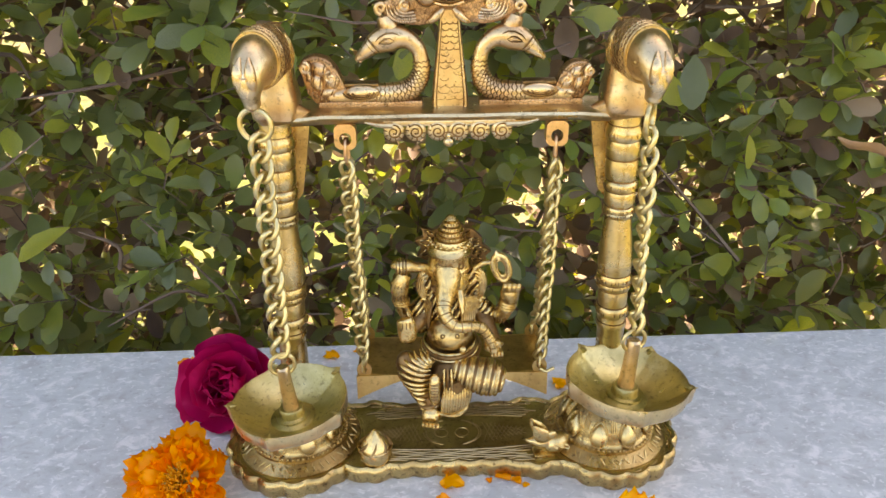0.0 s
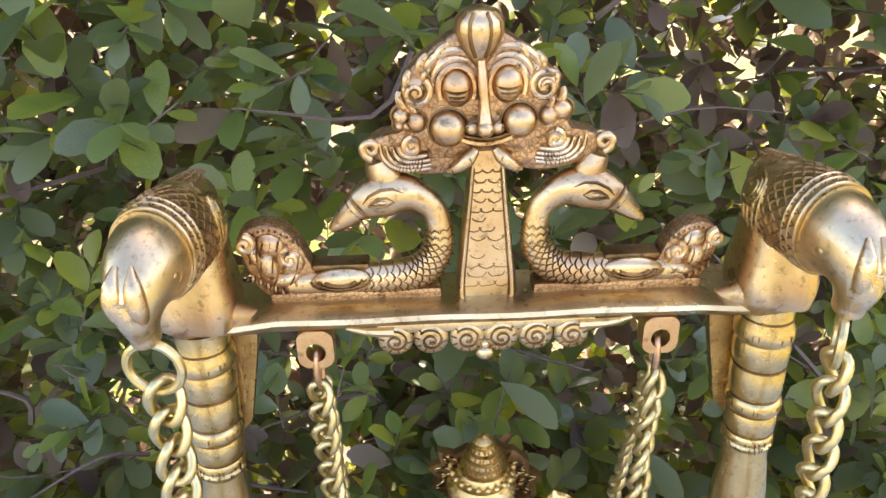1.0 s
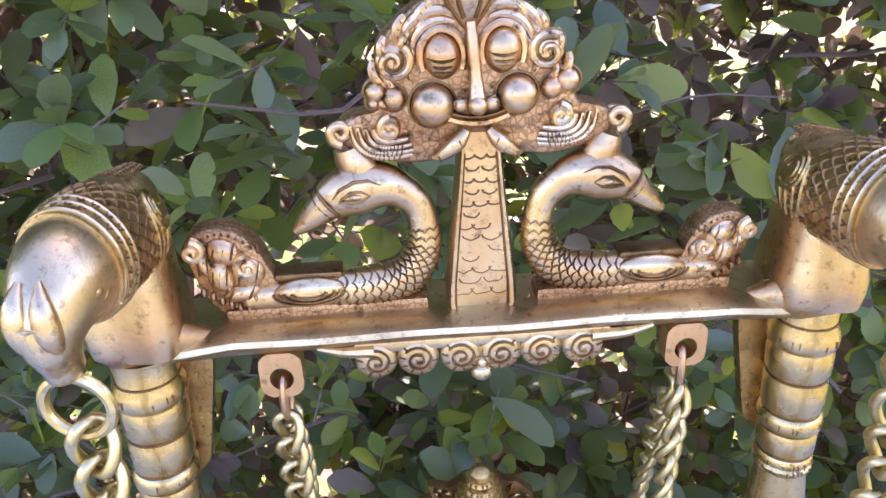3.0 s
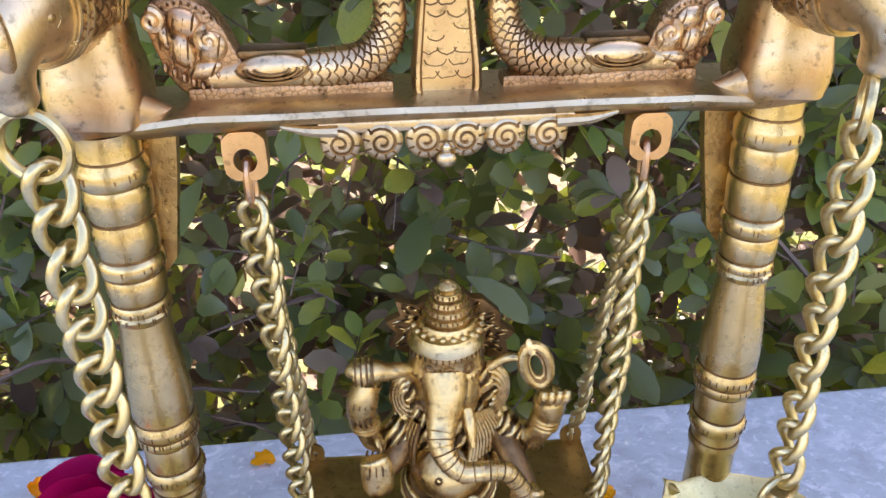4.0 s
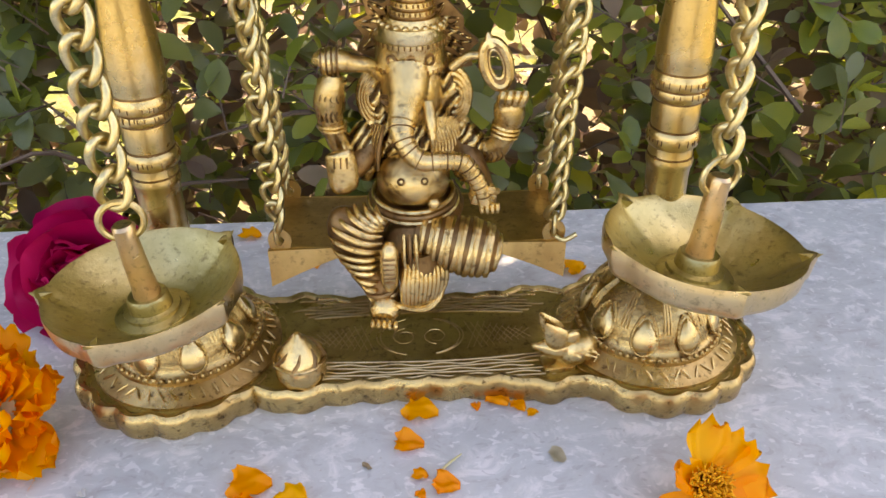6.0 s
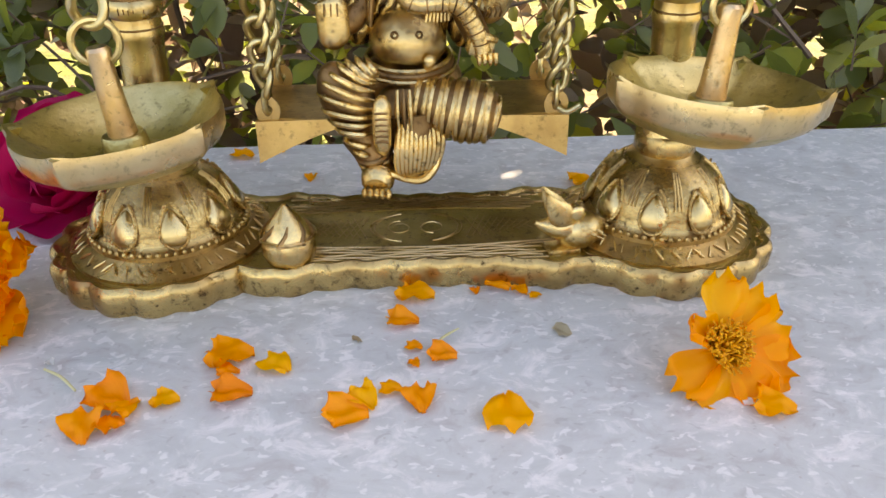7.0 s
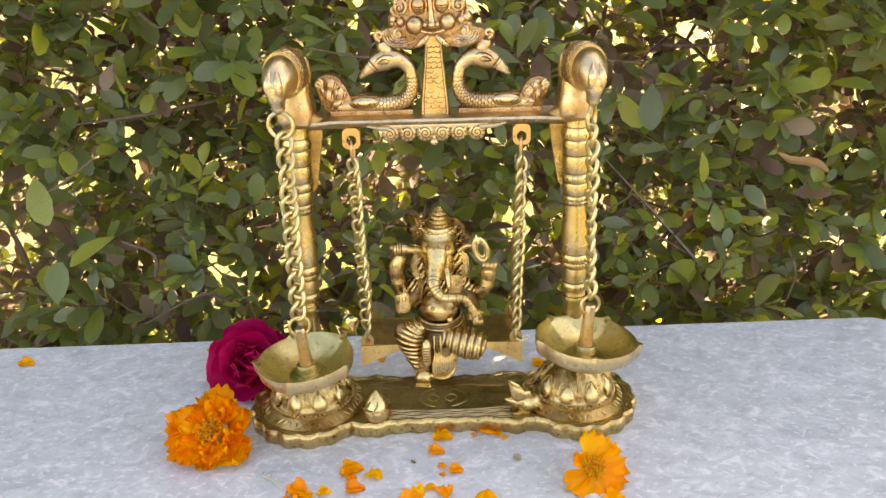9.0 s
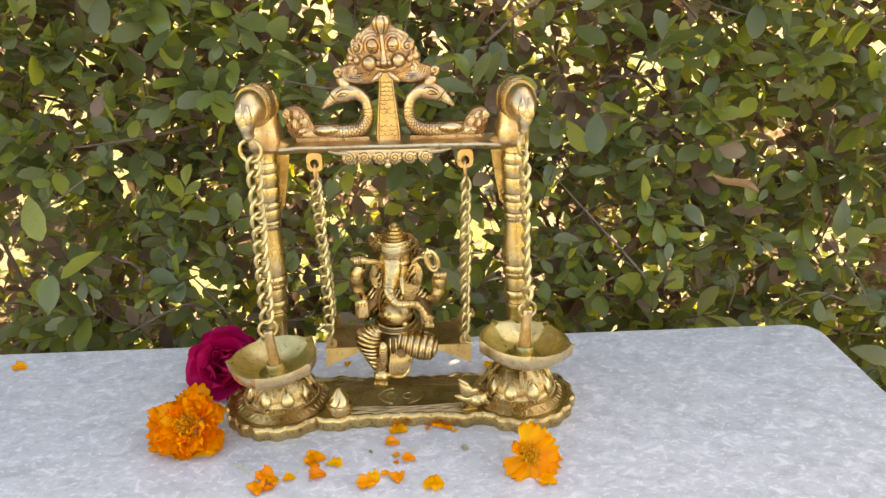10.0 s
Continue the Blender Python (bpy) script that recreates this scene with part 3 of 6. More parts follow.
        for k in range(4):
            q = []
            for i in range(12):
                u = i / 11
                q.append(on_body(-0.0035 + 0.0033 * k - 0.001 * math.sin(3 * u), base + w * (0.55 - 0.18 * k - u * 0.95), 0.0003))
            tube(bm, q, 0.0007, 6)
            for i in range(2, 11):
                u = i / 11
                tube(bm, [on_body(-0.0035 + 0.0033 * k - 0.001 * math.sin(3 * u) + d, base + w * (0.55 - 0.18 * k - u * 0.95 - 20 * d), 0.0002) for d in (0.0006, 0.0024)], 0.0003, 4, 1)
        part("wing", bm, [M_CAST, M_OXIDE], body)
        bm = bmesh.new()
        ball(bm, (w * 0.0112, -0.0315, 0.2500), (0.0013, 0.0020, 0.0014), n=10)
        ring(bm, (w * 0.0114, -0.0315, 0.2500), 0.0023, 0.0004, (90, 0, 90 - w * 24), 16, 5)
        part("eye", bm, M_CAST, body)


for s in (-1, 1):
    post(s)
    capital(s)
    bird(s)

# beam with a bright rounded front lip
bm = bmesh.new()
rows = []
for i in range(41):
    x = -0.0790 + 0.158 * i / 40
    end = max(0.0, (abs(x) - 0.063) / 0.0125)
    w = 0.0012 * math.sin(i * 0.5) * 0.3
    fy = -0.0068 - 0.0010 * min(end, 1.0) + w
    prof = [(fy, 0.2138), (fy - 0.0008, 0.2152), (fy - 0.0002, 0.2166), (fy + 0.0016, 0.2172), (0.002, 0.2180), (0.016, 0.2182), (0.0172, 0.2170), (0.0170, 0.2125), (0.010, 0.2112), (-0.004, 0.2112)]
    rows.append([bm.verts.new((x, y, z - 0.0008 * min(end, 1.0))) for y, z in prof])
grid_faces(bm, rows, True, True)
bmesh.ops.recalc_face_normals(bm, faces=bm.faces)
beam = part("beam", bm, M_BEAM, stand, "flat brass beam with bright rounded lip")
beam.location = (0, 0, 0.0024)

for s in (-1, 1):                  # pierced lugs from which the seat hangs
    bm = bmesh.new()
    o, q = [], []
    for i in range(28):
        a = 2 * math.pi * i / 28
        c, d = math.cos(a), math.sin(a)
        k = 0.0064 / max(abs(c), abs(d) * 0.92)
        k = min(k, 0.0078)
        o.append((k * c, k * d))
        q.append((0.0035 * c, 0.0035 * d - 0.0012))
    ringso = [[bm.verts.new((x, y, z)) for x, z in pts] for y, pts in ((-0.0035, q), (-0.0035, o), (0.0035, o), (0.0035, q))]
    for ra, rb in zip(ringso, ringso[1:] + ringso[:1]):
        for i in range(28):
            j = (i + 1) % 28
            bm.faces.new((ra[i], ra[j], rb[j], rb[i]))
    bmesh.ops.recalc_face_normals(bm, faces=bm.faces)
    lug_ = part("lug", bm, M_LUG, beam, smooth=False)
    lug_.location = (s * 0.053, -0.002, 0.2048)
    lug_.scale = (0.86, 0.86, 0.95)

# scroll valance under the lip
for k, x in enumerate((-0.0285, -0.0178, -0.0068, 0.0035, 0.0140, 0.0250)):
    bm = bmesh.new()
    sd_ = 1 if k < 3 else -1
    spiral(bm, (x, -0.0067, 0.2075), 0.0040, 1.8, 0.0004, 0.0003, -sd_, (0, 0, 0), math.pi / 2 + sd_ * 0.9, 6, 1, 30)
    ball(bm, (x, -0.0051, 0.2075), (0.0054, 0.0018, 0.0054), n=20, mat=0)
    for i in range(7):
        a = math.pi * (0.75 + 0.2 * i) if sd_ > 0 else math.pi * (0.25 - 0.2 * i)
        c, d = math.cos(a), math.sin(a)
        tube(bm, [(x + 0.0034 * c, -0.0066, 0.2075 + 0.0034 * d), (x + 0.0050 * c, -0.0059, 0.2075 + 0.0050 * d)], 0.0003, 4, 1)
    part("scroll", bm, [M_BEAM, M_OXIDE], beam)
bm = bmesh.new()
for s in (-1, 1):
    sweep(bm, [(s * 0.029 + (0.0 if s < 0 else -0.002), -0.0058, 0.2108, 0.0018), (s * 0.036, -0.0060, 0.2112, 0.0014), (s * 0.043, -0.0062, 0.2128, 0.0005)], 8)
ball(bm, (-0.0015, -0.0058, 0.2018), (0.0028, 0.0018, 0.0024), n=12)
ball(bm, (-0.0015, -0.0058, 0.2050), (0.0016, 0.0016, 0.0018), n=10)
block(bm, (-0.001, -0.0045, 0.2115), (0.066, 0.0030, 0.0030), 0.0006)
part("scroll_band", bm, M_BEAM, beam)

# crest: two peafowl back to back with a stem between them, a mask above
crest = empty("crest")
crest.parent = stand
crest.location = (0, 0.005, -0.0012)


def slab_relief(bm, outline_, y0, y1, mat=0, edge=0.0008):
    """A cast plate with the given outline in x and z, from y0 (front, edge rounded) to y1."""
    q = smooth_path(list(outline_) + [outline_[0]], 3)[:-1]
    cx, cz = sum(p[0] for p in q) / len(q), sum(p[1] for p in q) / len(q)
    rows = []
    for k, y in ((1.0, y1), (1.0, y0 + edge), (0.97, y0 + 0.25 * edge), (0.93, y0)):
        rows.append([bm.verts.new((cx + (p[0] - cx) * k, y, cz + (p[1] - cz) * k)) for p in q])
    grid_faces(bm, rows, True, True, mat)


def peafowl(s):
    """One of two crest birds: large smooth head, thin bent neck, low scaled body, upright scrolled tail."""
    NECK = [(0.0380, 0.2512, 0.0046), (0.0340, 0.2532, 0.0060), (0.0292, 0.2548, 0.0068), (0.0245, 0.2550, 0.0058), (0.0200, 0.2535, 0.0046), (0.0162, 0.2500, 0.0039), (0.0145, 0.2450, 0.0038), (0.0142, 0.2392, 0.0042), (0.0160, 0.2335, 0.0048), (0.0208, 0.2290, 0.0053), (0.029, 0.2276, 0.0053), (0.040, 0.2274, 0.0049), (0.050, 0.2268, 0.0043), (0.060, 0.2262, 0.0036)]
    bm = bmesh.new()
    sweep(bm, [(s * x, 0, z, r) for x, z, r in NECK], 18, 0, 0.85)
    block(bm, (s * 0.040, 0.0010, 0.2220), (0.052, 0.0085, 0.0050), 0.0012, mat=1)
    bmesh.ops.recalc_face_normals(bm, faces=bm.faces)
    body = part("peafowl", bm, [M_ROSEPLAIN, M_RUST], crest, "rosy brass peafowl with engraved feathers")
    bm = bmesh.new()                 # rows of small feather scales over breast and neck
    q = smooth_path(NECK[6:12], 5)
    for i in range(1, len(q) - 1):
        d = np.array((q[i + 1] - q[i - 1])[:2])
        d = d / np.linalg.norm(d)
        nx, nz = -d[1], d[0]
        r = float(q[i][2])
        if i < 6 and i % 2:
            continue
        for o in ((-0.62, 0.0, 0.62) if i % 2 else (-0.85, -0.31, 0.31, 0.85)):
            pts = []
            for u in (-1.0, -0.6, 0.0, 0.6, 1.0):
                w = o + 0.30 * u
                fr = max(0.02, 1 - w * w)
                b_ = -0.0012 * (1 - u * u)
                pts.append((s * float(q[i][0] + nx * w * r + d[0] * b_), -0.85 * r * math.sqrt(fr) - 0.0001, float(q[i][1] + nz * w * r + d[1] * b_)))
            tube(bm, pts, [0.0001, 0.00026, 0.00034, 0.00026, 0.0001], 4)
    tagged(part("feather_scale", bm, M_OXIDE, body), kind="stuff")
    bm = bmesh.new()                 # beak with a double line at its root
    sweep(bm, [(s * 0.0372, 0, 0.2516, 0.0046), (s * 0.0405, -0.0004, 0.2487, 0.0036), (s * 0.0438, -0.0008, 0.2460, 0.0023), (s * 0.0460, -0.0010, 0.2443, 0.0010)], 12)
    for k in (0.0370, 0.0385):
        ring(bm, (s * k, 0, 0.2517 - (k - 0.0370) * 0.85), 0.0047 - (k - 0.0370) * 0.5, 0.0004, (0, 90 + s * 40, 0), 20, 6, 1)
    part("beak", bm, [M_ROSEPLAIN, M_OXIDE], body)
    bm = bmesh.new()                 # brow and a long eye
    for pts in (((-0.0060, 0.0022), (-0.0030, 0.0036), (0.0005, 0.0034), (0.0040, 0.0016), (0.0058, -0.0008)), ((-0.0034, -0.0002), (-0.0012, 0.0011), (0.0012, 0.0009), (0.0036, -0.0008), (0.0044, -0.0018)), ((-0.0034, -0.0002), (-0.0014, -0.0014), (0.0012, -0.0016), (0.0034, -0.0014), (0.0044, -0.0018))):
        tube(bm, [(s * (0.0302 + x), -0.0057 + 12 * x * x + 25 * z * z, 0.2546 + z) for x, z in pts], [0.0001, 0.0004, 0.0005, 0.0004, 0.0001], 5, 1)
    ball(bm, (s * 0.0304, -0.0054, 0.2543), (0.0017, 0.0008, 0.0008), n=8)
    part("eye", bm, [M_ROSEPLAIN, M_OXIDE], body)
    bm = bmesh.new()                 # folded wing
    ball(bm, (s * 0.0440, -0.0034, 0.2288), (0.0092, 0.0028, 0.0040), (0, s * 3, 0), 20)
    block(bm, (s * 0.0440, 0.0010, 0.2322), (0.017, 0.0070, 0.0022), 0.0008, mat=1)
    for k in range(3):
        tube(bm, [(s * (0.0440 - (0.0088 - 0.0022 * k) * math.cos(u)), -0.0058 - 0.0003 * k, 0.2296 - (0.0036 - 0.0010 * k) * math.sin(u)) for u in [math.pi * (i / 10) for i in range(11)]], 0.00045, 6, 1)
    part("wing", bm, [M_ROSEPLAIN, M_OXIDE], body)
    bm = bmesh.new()                 # upright tail: a plate with coiled ends, leaf bosses and a beaded keel
    g, h = (1.0, 1.0) if s < 0 else (0.88, 0.84)

    def tp(x, z):
        return s * (0.048 + (x - 0.048) * g), 0.2205 + (z - 0.2205) * h

    slab_relief(bm, [tp(x, z) for x, z in ((0.0500, 0.2285), (0.0530, 0.2335), (0.0560, 0.2405), (0.0605, 0.2452), (0.0665, 0.2466), (0.0715, 0.2450), (0.0738, 0.2415), (0.0728, 0.2370), (0.0716, 0.2320), (0.0690, 0.2255), (0.0640, 0.2215), (0.0560, 0.2205), (0.0480, 0.2212))], -0.0018, 0.0055, 1)
    for x, z, R, sd_ in ((0.0712, 0.2415, 0.0027, 1), (0.0585, 0.2365, 0.0030, -1)):
        px_, pz_ = tp(x, z)
        spiral(bm, (px_, -0.0030, pz_), R * g, 1.4, 0.0013, 0.0008, s * sd_, (0, 0, 0), math.pi / 2, 8, 0, 20)
    for x, z, rx, rz, rot in ((0.0585, 0.2345, 0.0042, 0.0040, 20), (0.0640, 0.2405, 0.0046, 0.0036, -30), (0.0655, 0.2340, 0.0034, 0.0046, 15), (0.0690, 0.2375, 0.0020, 0.0036, 10), (0.0610, 0.2290, 0.0050, 0.0024, 12)):
        px_, pz_ = tp(x, z)
        ball(bm, (px_, -0.0016, pz_), (rx * g, 0.0026, rz * h), (0, s * rot, 0), 14, 0)
        for k in (-0.5, 0.0, 0.5):
            tube(bm, [(px_ + rx * g * (k + 0.2 * u), -0.0040 + 0.0012 * u * u, pz_ + rz * h * 0.8 * u) for u in (-1, -0.4, 0.4, 1)], [0.0001, 0.0003, 0.0003, 0.0001], 4, 2)
    for row in range(2):
        for i in range(13):
            u = i / 12
            x, z = tp(0.0702 - 0.0022 * row - 0.0250 * u, 0.2290 + 0.0032 * row - 0.0070 * math.sin(min(1, u * 1.5) * math.pi / 2) + 0.0006 * row * u)
            ball(bm, (x, -0.0022, z + 0.0008), (0.0008, 0.0012, 0.0014), n=7, mat=1)
    for i in range(9):
        u = i / 8
        x, z = tp(0.0560 + 0.0130 * u, 0.2412 + 0.0052 * math.sin(u * 2.2))
        tube(bm, [(x, -0.0004, z), (x - s * 0.0004, -0.0022, z - 0.0013)], 0.0004, 4, 2)
    tagged(part("tail", bm, [M_ROSECAST, M_RUST, M_OXIDE], body, "upright scrolled tail"), kind="stuff")
    bm = bmesh.new()                 # coil that rises from the nape to the corner of the mask
    sweep(bm, [(s * 0.0285, 0.001, 0.2580, 0.0050), (s * 0.0300, 0.001, 0.2615, 0.0050), (s * 0.0312, 0.001, 0.2650, 0.0040)], 10)
    spiral(bm, (s * 0.0326, -0.0014, 0.2690), 0.0029, 1.3, 0.0014, 0.0010, s, (0, 0, 0), -math.pi / 2, 10, 0, 22)
    ball(bm, (s * 0.0322, 0.0012, 0.2686), (0.0031, 0.0018, 0.0031), n=12)
    part("curl", bm, M_ROSEPLAIN, body)


for s in (-1, 1):
    peafowl(s)

bm = bmesh.new()                     # tapered stem with a raised border and a scaled face
rows = []
for z, w in ((0.2185, 0.0066), (0.2198, 0.0082), (0.2225, 0.0090), (0.228, 0.0088), (0.236, 0.0079), (0.246, 0.0068), (0.256, 0.0057), (0.268, 0.0046)):
    rows.append([bm.verts.new((x * w - 0.0004, y, z)) for x, y in ((-1, 0.003), (-1, -0.0035), (-0.90, -0.0050), (-0.80, -0.0048), (-0.74, -0.0036), (0.74, -0.0036), (0.80, -0.0048), (0.90, -0.0050), (1, -0.0035), (1, 0.003))])
grid_faces(bm, rows, True, True)
bmesh.ops.recalc_face_normals(bm, faces=bm.faces)
stem = part("stem", bm, M_ROSEPLAIN, crest, "tapered brass stem with scaled panel")
bm = bmesh.new()
for k in range(13):                  # loosely cut scales, shallower towards the foot
    z = 0.2250 + 0.0030 * k
    w = 0.0064 * (1 - 0.40 * k / 12)
    for c in (-0.5, 0.5) if k % 2 else (-0.8, 0.0, 0.8):
        if random.random() < 0.12:
            continue
        r = w * random.uniform(0.36, 0.46)
        tube(bm, [(c * w * 0.95 - 0.0004 + r * math.cos(u), -0.0036, z + 0.0016 - r * random.uniform(0.55, 0.8) * math.sin(u)) for u in [math.pi * i / 6 for i in range(7)]], 0.00015 + 0.000012 * k, 4)
for s in (-1, 1):
    tube(bm, [(s * 0.77 * w - 0.0004, -0.0040, z) for z, w in ((0.2215, 0.0088), (0.228, 0.0088), (0.236, 0.0079), (0.246, 0.0068), (0.256, 0.0057), (0.263, 0.0050))], 0.00035, 4)
tagged(part("scale_panel", bm, M_OXIDE, stem), kind="stuff")

bm = bmesh.new()                     # mask of plain bosses among scrolls, on a rust-brown ground
CAST, PLAIN, DARK, RUST = 0, 1, 2, 3
slab_relief(bm, [(-0.0020, 0.3010), (-0.0091, 0.3000), (-0.0173, 0.2946), (-0.0232, 0.2885), (-0.0238, 0.2830), (-0.0258, 0.2785), (-0.0255, 0.2738), (-0.0300, 0.2728), (-0.0335, 0.2700), (-0.0325, 0.2660), (-0.0270, 0.2625), (-0.0180, 0.2606), (-0.0105, 0.2610), (-0.0055, 0.2645), (0.0030, 0.2645), (0.0085, 0.2622), (0.0160, 0.2608), (0.0250, 0.2625), (0.0312, 0.2655), (0.0322, 0.2695), (0.0290, 0.2722), (0.0230, 0.2738), (0.0224, 0.2785), (0.0196, 0.2820), (0.0196, 0.2870), (0.0160, 0.2910), (0.0118, 0.2946), (0.0040, 0.3000)], -0.0022, 0.0055, RUST, 0.0016)
FRONT = -0.0022
MASK_C = (-0.0020, 0.2800)
for k, (q0, th) in enumerate(((0.94, 0.0012), (0.80, 0.0010), (0.66, 0.0009))):        # combed locks that follow the outline
    for side in (-1, 1):
        for j in range(5 - k):
            a0 = math.pi / 2 + side * (0.42 + 0.30 * j + 0.10 * k)
            pts, rad = [], []
            for i in range(9):
                u = i / 8
                a = a0 + side * 0.30 * u
                R = (0.0215 + 0.0030 * abs(math.cos(a))) * q0 * (1 - 0.16 * u * u)
                pts.append((MASK_C[0] + R * math.cos(a), FRONT + 0.0004 - 0.0006 * math.sin(math.pi * u), MASK_C[1] + 0.88 * R * math.sin(a)))
                rad.append(th * (0.35 + 0.65 * math.sin(math.pi * (0.15 + 0.75 * u))))
            tube(bm, pts, rad, 7, CAST)
            for i in (2, 4, 6):
                x, y, z = pts[i]
                tube(bm, [(x, y - rad[i] * 0.8, z + 0.0004), (x + 0.0004 * side, y - rad[i] * 0.8, z - 0.0004)], 0.0002, 4, DARK)
for ex, ez in ((-0.0087, 0.2856), (0.0050, 0.2864)):                 # heavy-lidded eyes in coiled sockets
    w = -1 if ex < 0 else 1
    ball(bm, (ex, FRONT, ez), (0.0042, 0.0036, 0.0052), (0, w * 6, 0), 22, PLAIN)
    for q_ in (0.0006, 0.0020, 0.0032):
        tube(bm, [(ex + 0.0036 * u * (1 - 0.12 * q_ * 1000 / 3), FRONT - 0.0036 * math.sqrt(max(0.03, 1 - 0.72 * u * u - (q_ / 0.0052) ** 2)), ez - q_ + 0.0008 * u * u) for u in (-1, -0.5, 0, 0.5, 1)], [0.0001, 0.0004, 0.0005, 0.0004, 0.0001], 5, DARK)
    tube(bm, [(ex + 0.0050 * math.cos(u), FRONT - 0.0006, ez + 0.0062 * math.sin(u)) for u in [math.pi * (-0.15 + 1.3 * i / 18) for i in range(19)]], 0.0010, 7, CAST)
    for k, (R, th) in enumerate(((0.0068, 0.0012), (0.0090, 0.0014))):      # brow arches
        tube(bm, [(ex + w * 0.0006 * k + R * math.cos(u), FRONT - 0.0002 + 0.0005 * k, ez + 0.0006 + (R + 0.0006) * math.sin(u)) for u in [math.pi * ((0.36 if w < 0 else 0.06) + 0.58 * i / 14) for i in range(15)]], [th * (0.5 + 0.5 * math.sin(math.pi * i / 14)) for i in range(15)], 8, CAST)
for bx, bz, r in ((-0.0112, 0.2748, 0.0050), (0.0084, 0.2764, 0.0046)):   # round cheeks
    ball(bm, (bx, FRONT - 0.0012, bz), (r, 0.0042, r), n=24, mat=PLAIN)
    ring(bm, (bx, FRONT, bz), r + 0.0004, 0.0005, (90, 0, 0), 26, 5, DARK)
sweep(bm, [(-0.0022, FRONT - 0.0010, 0.2930, 0.0012), (-0.0018, FRONT - 0.0022, 0.2870, 0.0014), (-0.0014, FRONT - 0.0028, 0.2810, 0.0015), (-0.0012, FRONT - 0.0036, 0.2762, 0.0021)], 12, PLAIN)
ball(bm, (-0.0012, FRONT - 0.0044, 0.2752), (0.0023, 0.0024, 0.0023), n=14, mat=PLAIN)
for dx in (-0.0046, 0.0042):
    ball(bm, (-0.0012 + dx * 0.8, FRONT - 0.0028, 0.2752), (0.0019, 0.0018, 0.0017), n=12, mat=PLAIN)
    spiral(bm, (-0.0012 + dx, FRONT - 0.0034, 0.2756), 0.0015, 0.9, 0.0004, 0.0003, 1 if dx > 0 else -1, (0, 0, 0), math.pi / 2, 5, DARK, 12)
for k, m_ in ((0.0, DARK), (0.0014, CAST)):                           # mouth
    tube(bm, [(-0.0010 + 0.0072 * u, FRONT - 0.0020 + 0.0012 * u * u, 0.2718 - k + 0.0013 * u * u) for u in (-1, -0.6, -0.2, 0.2, 0.6, 1)], 0.0005 + 0.0004 * (k > 0), 6, m_)
# side hair: coiled lumps, larger above, smaller below
for x, z, R, turn_ in ((-0.0197, 0.2850, 0.0041, -1), (0.0150, 0.2858, 0.0044, 1)):
    ball(bm, (x, FRONT + 0.0006, z), (R, 0.0024, R), n=18, mat=CAST)
    spiral(bm, (x, FRONT - 0.0012, z), R, 1.35, 0.0011, 0.0008, turn_, (0, 0, 0), math.pi * 0.3, 8, CAST, 26)
    spiral(bm, (x, FRONT - 0.0018, z), R * 0.78, 1.2, 0.0004, 0.0003, turn_, (0, 0, 0), math.pi * 0.3, 5, DARK, 20)
for x, z, r in ((-0.0240, 0.2785, 0.0023), (-0.0200, 0.2768, 0.0027), (0.0200, 0.2790, 0.0028), (0.0165, 0.2775, 0.0026), (-0.0246, 0.2760, 0.0014)):
    ball(bm, (x, FRONT - 0.0006, z), (r, 0.0024, r), n=14, mat=CAST)
    ring(bm, (x, FRONT + 0.0002, z), r + 0.0004, 0.0005, (90, 0, 0), 18, 5, DARK)
for s, cx, cz in ((-1, -0.0212, 0.2702), (1, 0.0182, 0.2712)):       # whisker bands sweep round a coil beside the chin
    spiral(bm, (cx, FRONT - 0.0016, cz), 0.0026, 1.2, 0.0013, 0.0009, -s, (0, 0, 0), math.pi / 2, 8, PLAIN, 20)
    ball(bm, (cx, FRONT, cz), (0.0026, 0.0022, 0.0026), n=14, mat=PLAIN)
    for k, R in enumerate((0.0040, 0.0058, 0.0076, 0.0093)):
        q_ = []
        for i in range(22):
            u = i / 21
            a = math.pi * (1.06 - 0.02 * k) + u * math.pi * 0.60
            stretch = 1.0 + (1.05 - 0.12 * k) * u * u
            q_.append((cx - s * (R * stretch * math.cos(a)) if s > 0 else cx + R * stretch * math.cos(a), FRONT - 0.0012 + 0.0004 * k, cz + 0.0006 + R * (1.0 - 0.04 * k) * math.sin(a)))
        tube(bm, q_, [0.0009 * (0.45 + 0.55 * math.sin(math.pi * (0.12 + 0.8 * i / 21))) for i in range(22)], 8, CAST)
        if k:
            for i in range(2, 20):
                p_ = q_[i]
                tube(bm, [(p_[0], p_[1] - 0.0006, p_[2] + 0.0005), (p_[0] + s * 0.0002, p_[1] - 0.0007, p_[2] - 0.0007)], 0.0002, 4, DARK)
    sweep(bm, [(-0.0010 + s * 0.0026, FRONT - 0.0020, 0.2688, 0.0012), (-0.0010 + s * 0.0048, FRONT - 0.0026, 0.2662, 0.0020), (-0.0010 + s * 0.0080, FRONT - 0.0020, 0.2634, 0.0015), (-0.0010 + s * 0.0105, FRONT - 0.0010, 0.2622, 0.0005)], 10, PLAIN)
    for k in range(5):
        tube(bm, [(-0.0010 + s * (0.0046 + 0.0012 * k), FRONT - 0.0046 + 0.0004 * k, 0.2672 - 0.0010 * k), (-0.0010 + s * (0.0040 + 0.0012 * k), FRONT - 0.0042 + 0.0004 * k, 0.2656 - 0.0010 * k)], 0.0002, 4, DARK)
mask = part("mask", bm, [M_ROSECAST, M_ROSEPLAIN, M_OXIDE, M_RUST], crest, "plain embossed brass mask among scrolls")
bm = bmesh.new()
